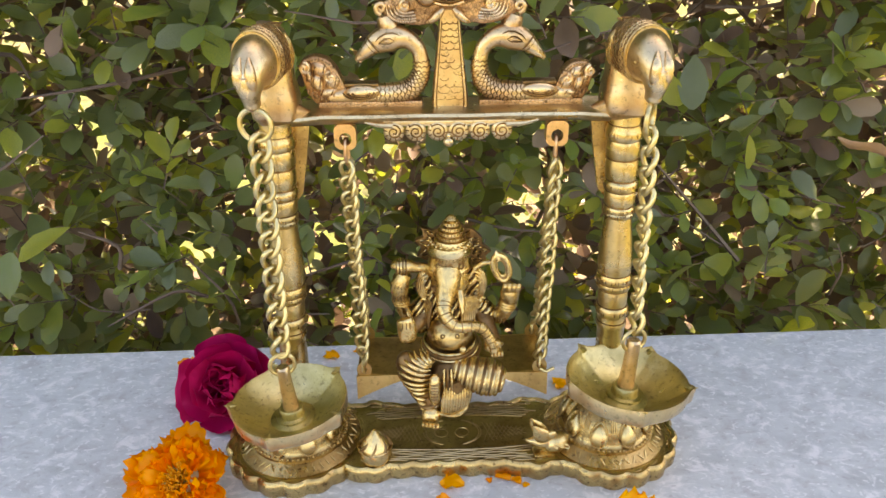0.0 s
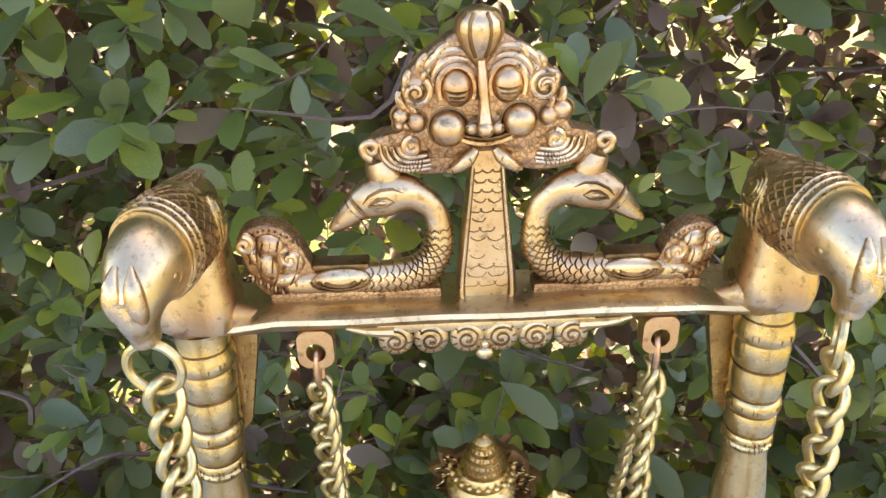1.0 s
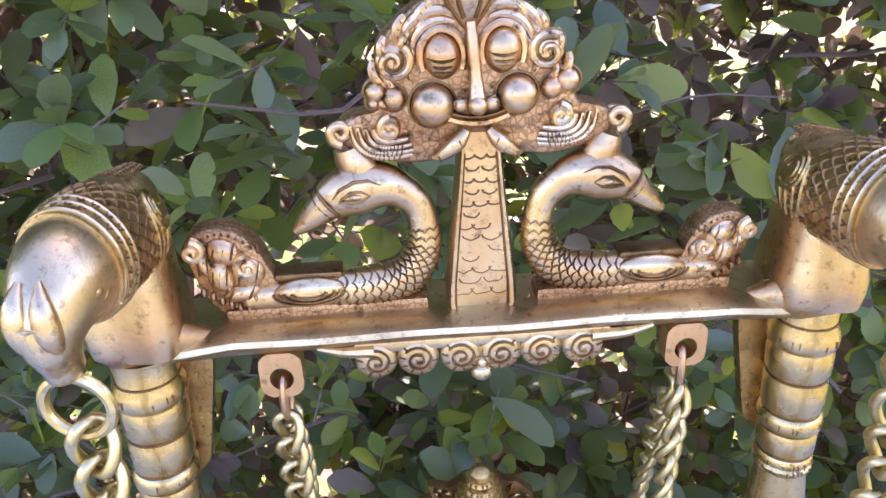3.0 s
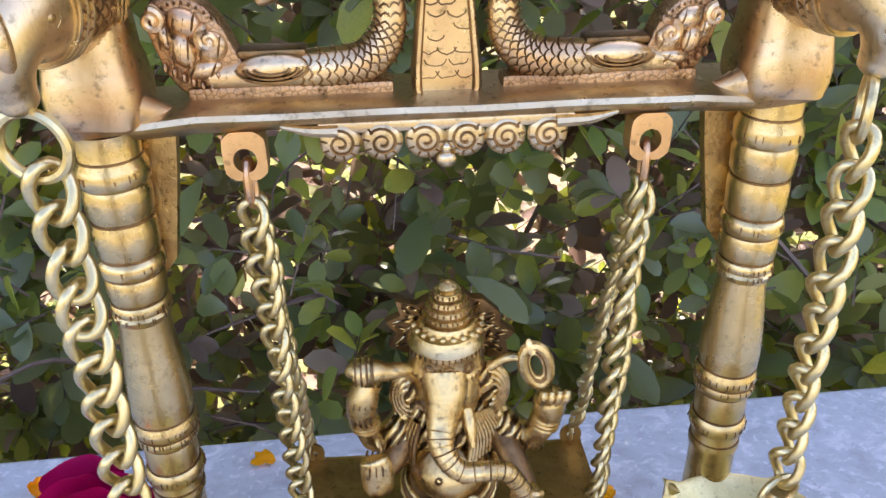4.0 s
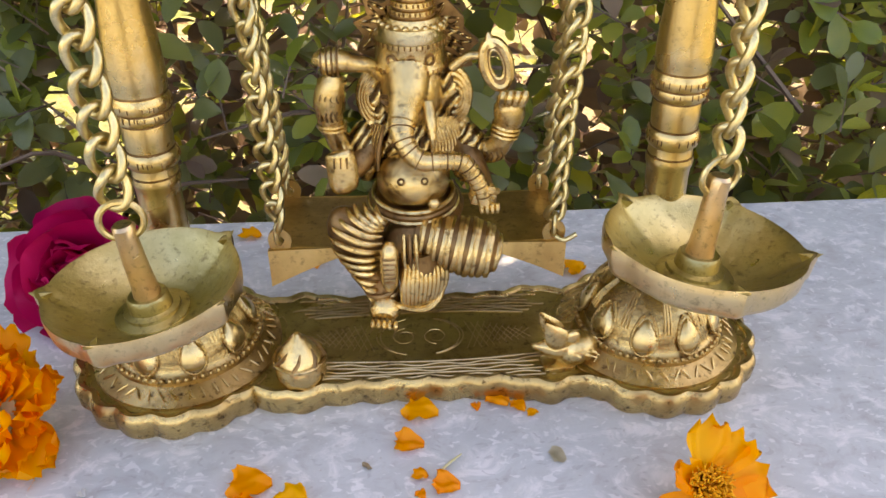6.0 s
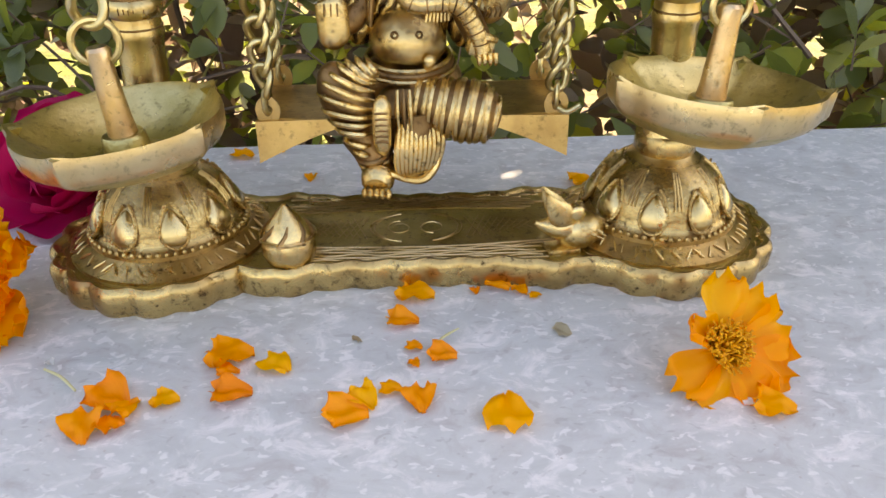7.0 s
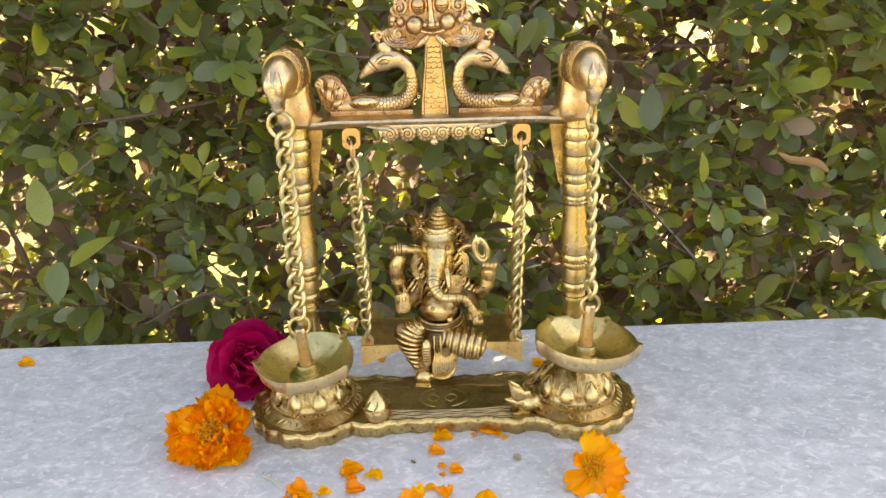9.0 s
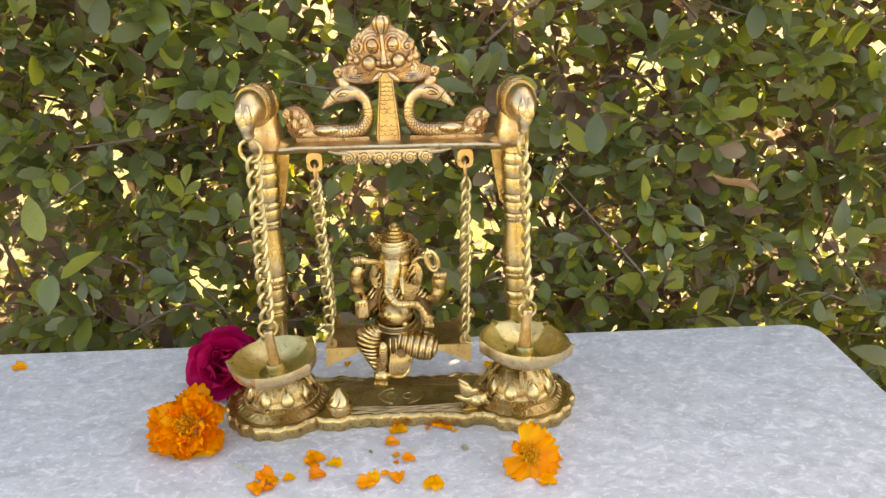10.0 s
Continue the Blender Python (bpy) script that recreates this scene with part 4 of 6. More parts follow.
lathe(bm, [(0.0010, 0.2885), (0.0026, 0.2908), (0.0044, 0.2942), (0.0060, 0.2972), (0.0068, 0.3003), (0.0066, 0.3032), (0.0050, 0.3054), (0.0020, 0.3066)], 48, at=(-0.0024, 0.0004, 0))
for dx in (-0.0030, 0.0026, 0.0056, -0.0058):
    tube(bm, [(-0.0024 + dx * w, 0.0004 - 0.0069 * h * math.sqrt(max(0.05, 1 - (dx * w / (0.0069 * h)) ** 2)), z) for w, h, z in ((0.45, 0.62, 0.2940), (0.80, 0.86, 0.2970), (1.0, 0.99, 0.3003), (0.95, 0.96, 0.3032), (0.6, 0.72, 0.3054))], 0.0006, 5, 1)
part("bud_finial", bm, [M_ROSEPLAIN, M_OXIDE], crest)

# small castings on the base
bm = bmesh.new()
lathe(bm, [(0.0052, 0.0), (0.0078, 0.0018), (0.0092, 0.0055), (0.0090, 0.0095), (0.0078, 0.0128), (0.0056, 0.0162), (0.0030, 0.0198), (0.0009, 0.0222)], 26, wob=lambda t, k: 1 + 0.035 * math.cos(6 * t + k))
folds = bmesh.new()
for k in range(7):
    a = 2 * math.pi * k / 7
    tube(folds, [(0.0092 * math.cos(a), 0.0092 * math.sin(a), 0.0105), (0.0072 * math.cos(a + 0.3), 0.0072 * math.sin(a + 0.3), 0.0140), (0.0052 * math.cos(a + 0.45), 0.0052 * math.sin(a + 0.45), 0.0165)], [0.0009, 0.0007, 0.0003], 6)
ring(bm, (0, 0, 0.0112), 0.0090, 0.0007, n=30, k=6)
bun = part("sweet_bun", bm, M_STATUE, stand, "small pointed brass sweet cast on base")
tagged(part("fold", folds, M_OXIDE, bun), kind="stuff")
bun.location, bun.scale = (-0.0465, -0.0225, 0.0098), (1.08, 1.08, 1.06)

bm = bmesh.new()                     # little mouse with raised paws and big ears
ball(bm, (0.004, 0, 0.0075), (0.0098, 0.0070, 0.0072), (0, -10, 0), 20)
sweep(bm, [(-0.002, 0, 0.0095, 0.0056), (-0.0070, -0.001, 0.0105, 0.0044), (-0.0120, -0.0015, 0.0120, 0.0020), (-0.0150, -0.002, 0.0135, 0.0009)], 12)
for dy, k in ((-0.0035, 1.0), (0.0035, 0.85)):   # pointed ears
    sweep(bm, [(-0.0010, dy, 0.0120, 0.0030), (-0.0040, dy - 0.0005, 0.0150, 0.0048 * k), (-0.0072, dy - 0.001, 0.0190, 0.0042 * k), (-0.0112, dy - 0.001, 0.0250, 0.0006)], 12, 0, 0.35)
ball(bm, (0.001, -0.0045, 0.0165), (0.0030, 0.0012, 0.0032), n=10)
block(bm, (-0.003, -0.001, 0.0010), (0.013, 0.009, 0.003), 0.0008)
sweep(bm, [(0.012, 0.002, 0.003, 0.0016), (0.010, 0.008, 0.002, 0.0012), (0.002, 0.0095, 0.0016, 0.0006)], 8)
for i in range(26):
    a, b_ = random.uniform(-1.0, 2.2), random.uniform(-1.3, 0.2)
    p = Vector((0.004 + 0.0098 * math.sin(a) * math.cos(b_), 0.0071 * math.sin(b_) * 1.0, 0.0075 + 0.0073 * math.cos(a) * math.cos(b_)))
    tube(bm, [p, p + Vector((0.0022, 0, -0.0012))], 0.0003, 4, 0)
bmesh.ops.recalc_face_normals(bm, faces=bm.faces)
mouse = part("mouse_figure", bm, M_STATUE, stand, "small brass mouse figure with raised ears")
mouse.location, mouse.rotation_euler, mouse.scale = (0.0565, -0.0195, 0.0100), (0, 0, radians(8)), (0.96, 0.96, 1.02)
# ---- chains, seat, lamps ----


def link_mesh(L, W, r, name):
    """One twisted oval link, its long axis upright, centred."""
    bm = bmesh.new()
    pts = []
    for i in range(22):
        a = 2 * math.pi * i / 22
        x, z = (W / 2 - r) * math.copysign(abs(math.cos(a)) ** 0.8, math.cos(a)), (L / 2 - r) * math.sin(a)
        tw = radians(42) * z / (L / 2 - r)
        pts.append((x * math.cos(tw), x * math.sin(tw) + 0.0, z))
    tube(bm, pts, r, 8, 0, 1.0, True)
    me = bpy.data.meshes.new(name)
    bm.normal_update()
    bm.to_mesh(me)
    bm.free()
    me.shade_smooth()
    me.materials.append(M_CHAIN)
    return me


def chain(parent, a, b, me, pitch, spin=0.0, sag=0.0):
    a, b = Vector(a), Vector(b)
    n = max(2, round((b - a).length / pitch))
    holder = empty("chain")
    holder.parent = parent
    for i in range(n):
        t = (i + 0.5) / n
        p = a.lerp(b, t) + Vector((0, -sag * math.sin(math.pi * t), 0))
        q = (a - b).to_track_quat("Z", "Y").to_matrix().to_4x4()
        ob = new("link", me)
        ob.parent = holder
        ob.matrix_local = Matrix.Translation(p) @ q @ pose(0, 0, 0, random.uniform(-8, 8), random.uniform(-7, 7), spin + 14 * math.sin(i * 0.7) + random.uniform(-12, 12))
    return holder


LINK_SEAT = link_mesh(0.0140, 0.0098, 0.00128, "seat_link")
LINK_LAMP = link_mesh(0.0160, 0.0114, 0.00148, "lamp_link")

seat_thing = empty("hanging_swing", STAND)
tagged(seat_thing, "brass swing with seat plate hung on four chains", "swing")
SEAT_Z, FY, BY = 0.0560, 0.001, 0.038
bm = bmesh.new()
rows = []
for i in range(25):
    x = -0.0565 + 0.113 * i / 24
    dip = 0.0012 * (1 - (x / 0.0565) ** 2)
    rows.append([bm.verts.new((x, y, z - dip)) for y, z in ((FY, SEAT_Z + 0.0007), (FY, SEAT_Z - 0.0007), (BY, SEAT_Z - 0.0007), (BY, SEAT_Z + 0.0007))])
grid_faces(bm, rows, True, True)
bmesh.ops.recalc_face_normals(bm, faces=bm.faces)
part("seat", bm, M_SEAT, seat_thing, "dark worn brass seat plate", smooth=False)
for y, out in ((FY, -1), (BY, 1)):
    bm = bmesh.new()                 # bow-tie skirt, deep at the ends
    rows = []
    for i in range(29):
        x = -0.0570 + 0.114 * i / 28
        e = max(0.0, (abs(x) - 0.022) / 0.035)
        low = 0.0022 + 0.0135 * e ** 1.3
        push = 0.0012 * e
        rows.append([bm.verts.new(v) for v in ((x, y, SEAT_Z), (x, y + out * (0.0008 + push), SEAT_Z), (x, y + out * (0.0010 + push * 2), SEAT_Z - low), (x, y - out * 0.0002 + out * push * 2, SEAT_Z - low))])
    grid_faces(bm, rows, True, True)
    bmesh.ops.recalc_face_normals(bm, faces=bm.faces)
    part("skirt", bm, M_SKIRT, seat_thing, "warm brass skirt of the seat", smooth=False)
    for s in (-1, 1):
        bm = bmesh.new()
        o, q = [], []
        for i in range(24):
            a = 2 * math.pi * i / 24
            c, d = math.cos(a), math.sin(a)
            o.append((0.0044 * c, 0.0050 * d if d > 0 else max(0.0062 * d, -0.0045)))
            q.append((0.0017 * c, 0.0017 * d))
        rr = [[bm.verts.new((x, yy, z)) for x, z in pts] for yy, pts in ((-0.0006, q), (-0.0006, o), (0.0006, o), (0.0006, q))]
        for ra, rb in zip(rr, rr[1:] + rr[:1]):
            for i in range(24):
                j = (i + 1) % 24
                bm.faces.new((ra[i], ra[j], rb[j], rb[i]))
        bmesh.ops.recalc_face_normals(bm, faces=bm.faces)
        tab = part("tab", bm, M_SKIRT, seat_thing, smooth=False)
        tab.location = (s * 0.0522, y + out * 0.0002, SEAT_Z + 0.0040)
for s in (-1, 1):
    bm = bmesh.new()                 # long wire loop through the lug
    ring(bm, (s * 0.053, -0.002, 0.1985), 0.0052, 0.0012, (90, 0, 82), 28, 8, sq=(0.52, 1.25))
    part("top_loop", bm, M_COPPER, seat_thing, "reddish wire loop")
    for y in (FY, BY):
        bm = bmesh.new()
        ring(bm, (s * 0.0522, y, SEAT_Z + 0.0070), 0.0042, 0.0010, (90, 0, 78), 24, 8, sq=(0.7, 1.1))
        if s > 0 and y == FY:        # the loop's open end sticks out
            sweep(bm, [(0.0524, y - 0.002, SEAT_Z + 0.0028, 0.001), (0.0560, y - 0.003, SEAT_Z + 0.0015, 0.001), (0.0605, y - 0.003, SEAT_Z + 0.0040, 0.001)], 8)
        part("end_loop", bm, M_CHAIN, seat_thing)
    chain(seat_thing, (s * 0.0533, -0.0040, 0.1925), (s * 0.0522, FY - 0.0005, SEAT_Z + 0.0105), LINK_SEAT, 0.0086, 20 * s)
    chain(seat_thing, (s * 0.0527, 0.0005, 0.1925), (s * 0.0540, BY, SEAT_Z + 0.0105), LINK_SEAT, 0.0086, 70 * s)


def oil_lamp(top, dish_at, tilt, turn, size=1.0, ring_turn=-10):
    """Five-spouted hanging lamp: ring, chain, ring, central stalk, dish."""
    lamp = empty("hanging_oil_lamp", STAND)
    dish = empty("dish")
    dish.parent = lamp
    dm = pose(*dish_at, tilt[0], tilt[1], turn)
    dish.matrix_local = dm @ Matrix.Scale(size, 4)
    R = 0.0330

    def rim(t):
        k = (t * 5 / (2 * math.pi)) % 1.0
        d = min(k, 1 - k) * 2            # 0 at a spout, 1 between two
        return (0.925 + 0.070 * math.exp(-(d / 0.15) ** 2) + 0.005 * (1 - d)), math.exp(-(d / 0.15) ** 2)

    bm = bmesh.new()
    rows = []
    prof = [(0.0, -0.0128), (0.30, -0.0124), (0.52, -0.0106), (0.74, -0.0066), (0.90, -0.0018), (0.975, 0.0008), (1.0, 0.0012), (1.008, -0.0008), (0.995, -0.0055), (0.95, -0.0078), (0.76, -0.0120), (0.52, -0.0150), (0.28, -0.0166), (0.22, -0.0178), (0.0, -0.0178)]
    seg = 100
    for q, z in prof:
        row = []
        for i in range(seg):
            t = 2 * math.pi * i / seg
            f, tip = rim(t)
            w = q * q * q
            r = R * q * ((1 - w) * 0.9 + w * f) if q else 0.0004
            row.append(bm.verts.new((r * math.cos(t), r * math.sin(t), z + (0.0016 * tip if q > 0.95 and z > -0.001 else 0) + 0.0003 * math.sin(3 * t + 1) * q)))
        rows.append(row)
    grid_faces(bm, rows, True, True)
    bmesh.ops.recalc_face_normals(bm, faces=bm.faces)
    # outward faces near the rim get the paler brass, reflection included
    for f in bm.faces:
        c = f.calc_center_median()
        f.material_index = 1 if f.normal.x * c.x + f.normal.y * c.y > 0.3 * c.xy.length and c.z > -0.0080 else 0
    part("bowl", bm, [M_DISH, M_RIM], dish)
    for i in range(5):                   # small pinched spouts
        a = 2 * math.pi * i / 5
        bm = bmesh.new()
        m = pose(0, 0, 0, 0, 0, math.degrees(a))
        vs = [bm.verts.new(m @ Vector(v)) for v in ((0.0275, 0.0, 0.0014), (0.0318, 0.0022, 0.0014), (0.0345, 0.0, 0.0026), (0.0318, -0.0022, 0.0014), (0.0300, 0.0, -0.0020))]
        for k in ((0, 1, 2), (0, 2, 3), (1, 0, 4), (2, 1, 4), (3, 2, 4), (0, 3, 4)):
            bm.faces.new([vs[j] for j in k][::-1])
        bmesh.ops.recalc_face_normals(bm, faces=bm.faces)
        part("spout", bm, M_DISH, dish, smooth=False)
    bm = bmesh.new()
    lathe(bm, [(0.0125, -0.0128), (0.0120, -0.0112), (0.0092, -0.0104), (0.0090, -0.0094), (0.0070, -0.0088), (0.0066, -0.0050), (0.0060, -0.0042)], 28, wob=lambda t, k: 1 + 0.02 * math.sin(3 * t + k))
    part("collar", bm, M_DISH, dish)
    bm = bmesh.new()
    lathe(bm, [(0.0047, -0.0060), (0.0044, -0.0040), (0.0040, 0.000), (0.0037, 0.008), (0.0033, 0.0180), (0.0036, 0.0212), (0.0028, 0.0222)], 24, wob=lambda t, k: 1 + 0.03 * math.sin(3 * t + k * 1.7))
    part("stalk", bm, M_ROSEPLAIN, dish, "worn reddish brass stalk")
    up = dm @ Vector((0, 0, 0.0205))
    bm = bmesh.new()
    ring(bm, (up.x, up.y, up.z + 0.0030), 0.0064, 0.0011, (90, 0, 14), 30, 8)
    part("lower_ring", bm, M_CHAIN, lamp)
    bm = bmesh.new()
    ring(bm, (top[0], top[1], top[2] - 0.0052), 0.0074, 0.0013, (90, 0, ring_turn), 30, 8)
    part("upper_ring", bm, M_CHAIN, lamp)
    chain(lamp, (top[0] + 0.001, top[1], top[2] - 0.0110), (up.x, up.y, up.z + 0.0090), LINK_LAMP, 0.0098, 25, 0.0)
    return lamp


tagged(oil_lamp((-0.0895, -0.0352, 0.2298), (-0.0885, -0.0430, 0.0738), (-2.5, -3), 42), "yellow brass five-spouted oil lamp hanging level on chain", "oil lamp", "hanging lamps")
tagged(oil_lamp((0.0895, -0.0352, 0.2298), (0.0935, -0.0380, 0.0795), (1, 6), 54, 1.07, 62), "yellow brass five-spouted oil lamp hanging tilted on chain", "oil lamp", "hanging lamps")

# ---- the seated statue: one mesh, polished folds over oxidised ground ----
bm = bmesh.new()
P, O, C = 0, 1, 2
# crown
lathe(bm, [(0.0104, 0.1360), (0.0102, 0.1385), (0.0092, 0.1406), (0.0066, 0.1410), (0.0080, 0.1416), (0.0080, 0.1430), (0.0062, 0.1435), (0.0073, 0.1440), (0.0072, 0.1457), (0.0050, 0.1462), (0.0061, 0.1467), (0.0058, 0.1482), (0.0040, 0.1486), (0.0048, 0.1492), (0.0043, 0.1507), (0.0026, 0.1512), (0.0033, 0.1522), (0.0024, 0.1538), (0.0006, 0.1546)], 30, at=(0, 0.0085, 0), mat=P)
for z, r, k in ((0.1423, 0.0080, 26), (0.1449, 0.0073, 24), (0.1475, 0.0060, 20), (0.1500, 0.0046, 16)):
    ring(bm, (0, 0.0085, z - 0.0013), r * 0.90, 0.0006, n=26, k=5, mat=O)
    for i in range(k):                   # upright nicks round each tier
        a = 2 * math.pi * (i + random.uniform(-0.2, 0.2)) / k
        tube(bm, [((r + 0.0001) * math.cos(a), 0.0085 + (r + 0.0001) * math.sin(a), z - 0.0006), ((r + 0.0001) * math.cos(a), 0.0085 + (r + 0.0001) * math.sin(a), z + 0.0006)], 0.0003, 4, O)
lathe(bm, [(0.0119, 0.1235), (0.0126, 0.1242), (0.0126, 0.1256), (0.0121, 0.1262), (0.0122, 0.1325), (0.0126, 0.1332), (0.0126, 0.1345), (0.0115, 0.1352), (0.0102, 0.1385)], 34, at=(-0.001, 0.0055, 0), mat=P)
for i in range(40):
    a = 2 * math.pi * i / 40
    for z in (0.1249, 0.1339):
        tube(bm, [(-0.001 + 0.0127 * math.cos(a), 0.0055 + 0.0127 * math.sin(a), z - 0.0008), (-0.001 + 0.0127 * math.cos(a), 0.0055 + 0.0127 * math.sin(a), z + 0.0008)], 0.00025, 4, O)
for u in (-0.0065, 0.0, 0.0065):
    ring(bm, (-0.001 + u, 0.0055 - math.sqrt(0.0124 ** 2 - u * u), 0.1293), 0.0016, 0.0004, (90, 0, u * 5000), 14, 5, O)
for i in range(22):                      # flower band over the brow
    a = math.pi * (1 + i / 21)
    ball(bm, (0.0112 * math.cos(a), 0.0090 + 0.0112 * math.sin(a), 0.1372 + 0.0012 * (i % 2)), 0.0012, n=8, mat=P)
# serrated back plate, larger on one side, with ribs that run to the points
for tips in (((-0.005, 0.1465), (-0.0100, 0.1432), (-0.0165, 0.1448), (-0.0152, 0.1392), (-0.0202, 0.1366), (-0.0166, 0.1320), (-0.0194, 0.1268), (-0.0135, 0.1240), (-0.005, 0.1235)),
             ((0.005, 0.1480), (0.0085, 0.1446), (0.0120, 0.1440), (0.0178, 0.1378), (0.0180, 0.1338), (0.0232, 0.1290), (0.0200, 0.1262), (0.0212, 0.1205), (0.0150, 0.1195), (0.005, 0.1235))):
    fr = [bm.verts.new((x, 0.0110 + 0.06 * abs(x), z)) for x, z in tips]
    bk = [bm.verts.new((x, 0.0145 + 0.06 * abs(x), z)) for x, z in tips]
    grid_faces(bm, [fr, bk], True, True, O)
    mid = Vector((tips[0][0] * 0.8, 0.0100, 0.1345))
    for x, z in tips[1:-1]:
        for dz in (-0.0012, 0.0012):
            e = Vector((x, 0.0106 + 0.06 * abs(x), z + dz * 0.5))
            tube(bm, [mid.lerp(e, 0.35) + Vector((0, 0.0008, 2 * dz)), mid.lerp(e, 0.62) + Vector((0, 0.0004, dz)), mid.lerp(e, 0.86)], [0.0004, 0.0006, 0.0003], 6, C)
# head, brow, cheeks
ball(bm, (-0.001, 0.0040, 0.1160), (0.0112, 0.0125, 0.0145), n=26, mat=P)
TRUNK = [(-0.0020, -0.0010, 0.1250, 0.0082), (-0.0024, -0.0058, 0.1190, 0.0070), (-0.0038, -0.0108, 0.1130, 0.0053), (-0.0048, -0.0155, 0.1085, 0.0042), (-0.0028, -0.0190, 0.1038, 0.0036), (0.0018, -0.0208, 0.1003, 0.0034), (0.0090, -0.0212, 0.1004, 0.0032), (0.0150, -0.0212, 0.0996, 0.0031), (0.0184, -0.0215, 0.0957, 0.0030), (0.0216, -0.0220, 0.0900, 0.0029), (0.0232, -0.0225, 0.0845, 0.0026)]
sweep(bm, TRUNK, 18, P)
for i in range(22):                      # wrinkles across the trunk
    q = smooth_path(TRUNK[2:], 6)
    k = min(3 + 2 * i, len(q) - 2)
    d = Vector(q[k + 1][:3]) - Vector(q[k - 1][:3])
    qu = d.to_track_quat("Z", "Y").to_euler()
    ring(bm, q[k][:3].tolist(), float(q[k][3]) * 0.99, 0.0003, [math.degrees(a) for a in qu], 18, 5, O if i % 2 else P)
for k in range(3):                       # marks on the brow
    z = 0.1205 - 0.0028 * k
    tube(bm, [(-0.0024 - 0.0018, -0.0108 - 0.0012 * k, z + 0.0008), (-0.0024, -0.0121 - 0.0014 * k, z - 0.0006), (-0.0024 + 0.0018, -0.0108 - 0.0012 * k, z + 0.0008)], 0.0003, 5, O)
for a in range(5):
    u = radians(30 + 30 * a)
    tube(bm, [(-0.0038, -0.0160, 0.1125), (-0.0038 + 0.0030 * math.cos(u), -0.0150, 0.1125 + 0.0034 * math.sin(u))], [0.0005, 0.0002], 5, O)
for s in (-1, 1):
    for r in (0.0026, 0.0014):           # eyes
        ring(bm, (-0.0025 + s * 0.0072, -0.0060, 0.1160), r, 0.0004, (90, 0, s * 42), 18, 5, O, sq=(1, 0.62))
    sweep(bm, [(-0.0014 + s * 0.0056, -0.0085, 0.1160, 0.0020), (-0.0010 + s * 0.0060, -0.0120, 0.1105, 0.0021), (-0.0006 + s * 0.0062, -0.0150, 0.1052, 0.0012)], 10, P)
    # ears: ribbed fans
    c = 0.0012 if s > 0 else -0.0010
    for k in range(4):
        R = 0.0105 - 0.0024 * k
        tube(bm, [(c + s * (0.0105 + 0.0008 * k + 0.72 * R * math.sin(u)), 0.0035 - 0.0006 * k, 0.1135 + R * math.cos(u) * (1.0 if math.cos(u) > 0 else 1.15)) for u in [math.pi * (0.02 + 0.98 * i / 16) for i in range(17)]], 0.0013 - 0.00015 * k, 7, P)
    ball(bm, (c + s * 0.0125, 0.0050, 0.1125), (0.0072, 0.0030, 0.0112), n=18, mat=C)
# torso, shawl folds, belly
ball(bm, (0, 0.0070, 0.0955), (0.0178, 0.0115, 0.0165), n=26, mat=C)
ball(bm, (-0.0012, -0.0005, 0.0835), (0.0138, 0.0138, 0.0120), n=26, mat=P)
for k in range(11):
    u = k / 10
    sweep(bm, [(0.0045 + 0.0085 * u, -0.0040 + 0.006 * u, 0.1080 - 0.002 * u, 0.0006), (0.0060 + 0.0115 * u, -0.0068 + 0.008 * u, 0.0985, 0.0009), (0.0050 + 0.0135 * u, -0.0085 + 0.011 * u, 0.0905 - 0.001 * u, 0.0006)], 6, P)
    sweep(bm, [(-0.0110 - 0.0050 * u, -0.0035 + 0.006 * u, 0.1055 - 0.002 * u, 0.0006), (-0.0130 - 0.0050 * u, -0.0050 + 0.008 * u, 0.0975, 0.0009), (-0.0138 - 0.0040 * u, -0.0055 + 0.010 * u, 0.0890, 0.0006)], 6, P if k % 2 else O)
for s in (-1, 1):
    ring(bm, (-0.0015 + s * 0.0042, -0.0128, 0.0880), 0.0011, 0.0004, (66, 0, s * 16), 14, 5, O)
ball(bm, (0.0060, -0.0138, 0.0790), (0.0022, 0.0014, 0.0026), (0, 25, 0), 10, P)
for k in range(3):
    ring(bm, (-0.0012, 0.0, 0.0775 - 0.0016 * k), 0.0140 + 0.0008 * k, 0.0010, (8, 0, 0), 36, 7, P if k % 2 == 0 else O, sq=(1.05, 1.0))
ball(bm, (-0.0180, 0.0030, 0.0925), (0.0070, 0.0065, 0.0120), n=16, mat=C)
ball(bm, (0.0190, 0.0025, 0.0910), (0.0072, 0.0070, 0.0120), n=16, mat=C)
ball(bm, (0, 0.0080, 0.0670), (0.0185, 0.0155, 0.0115), n=26, mat=O)


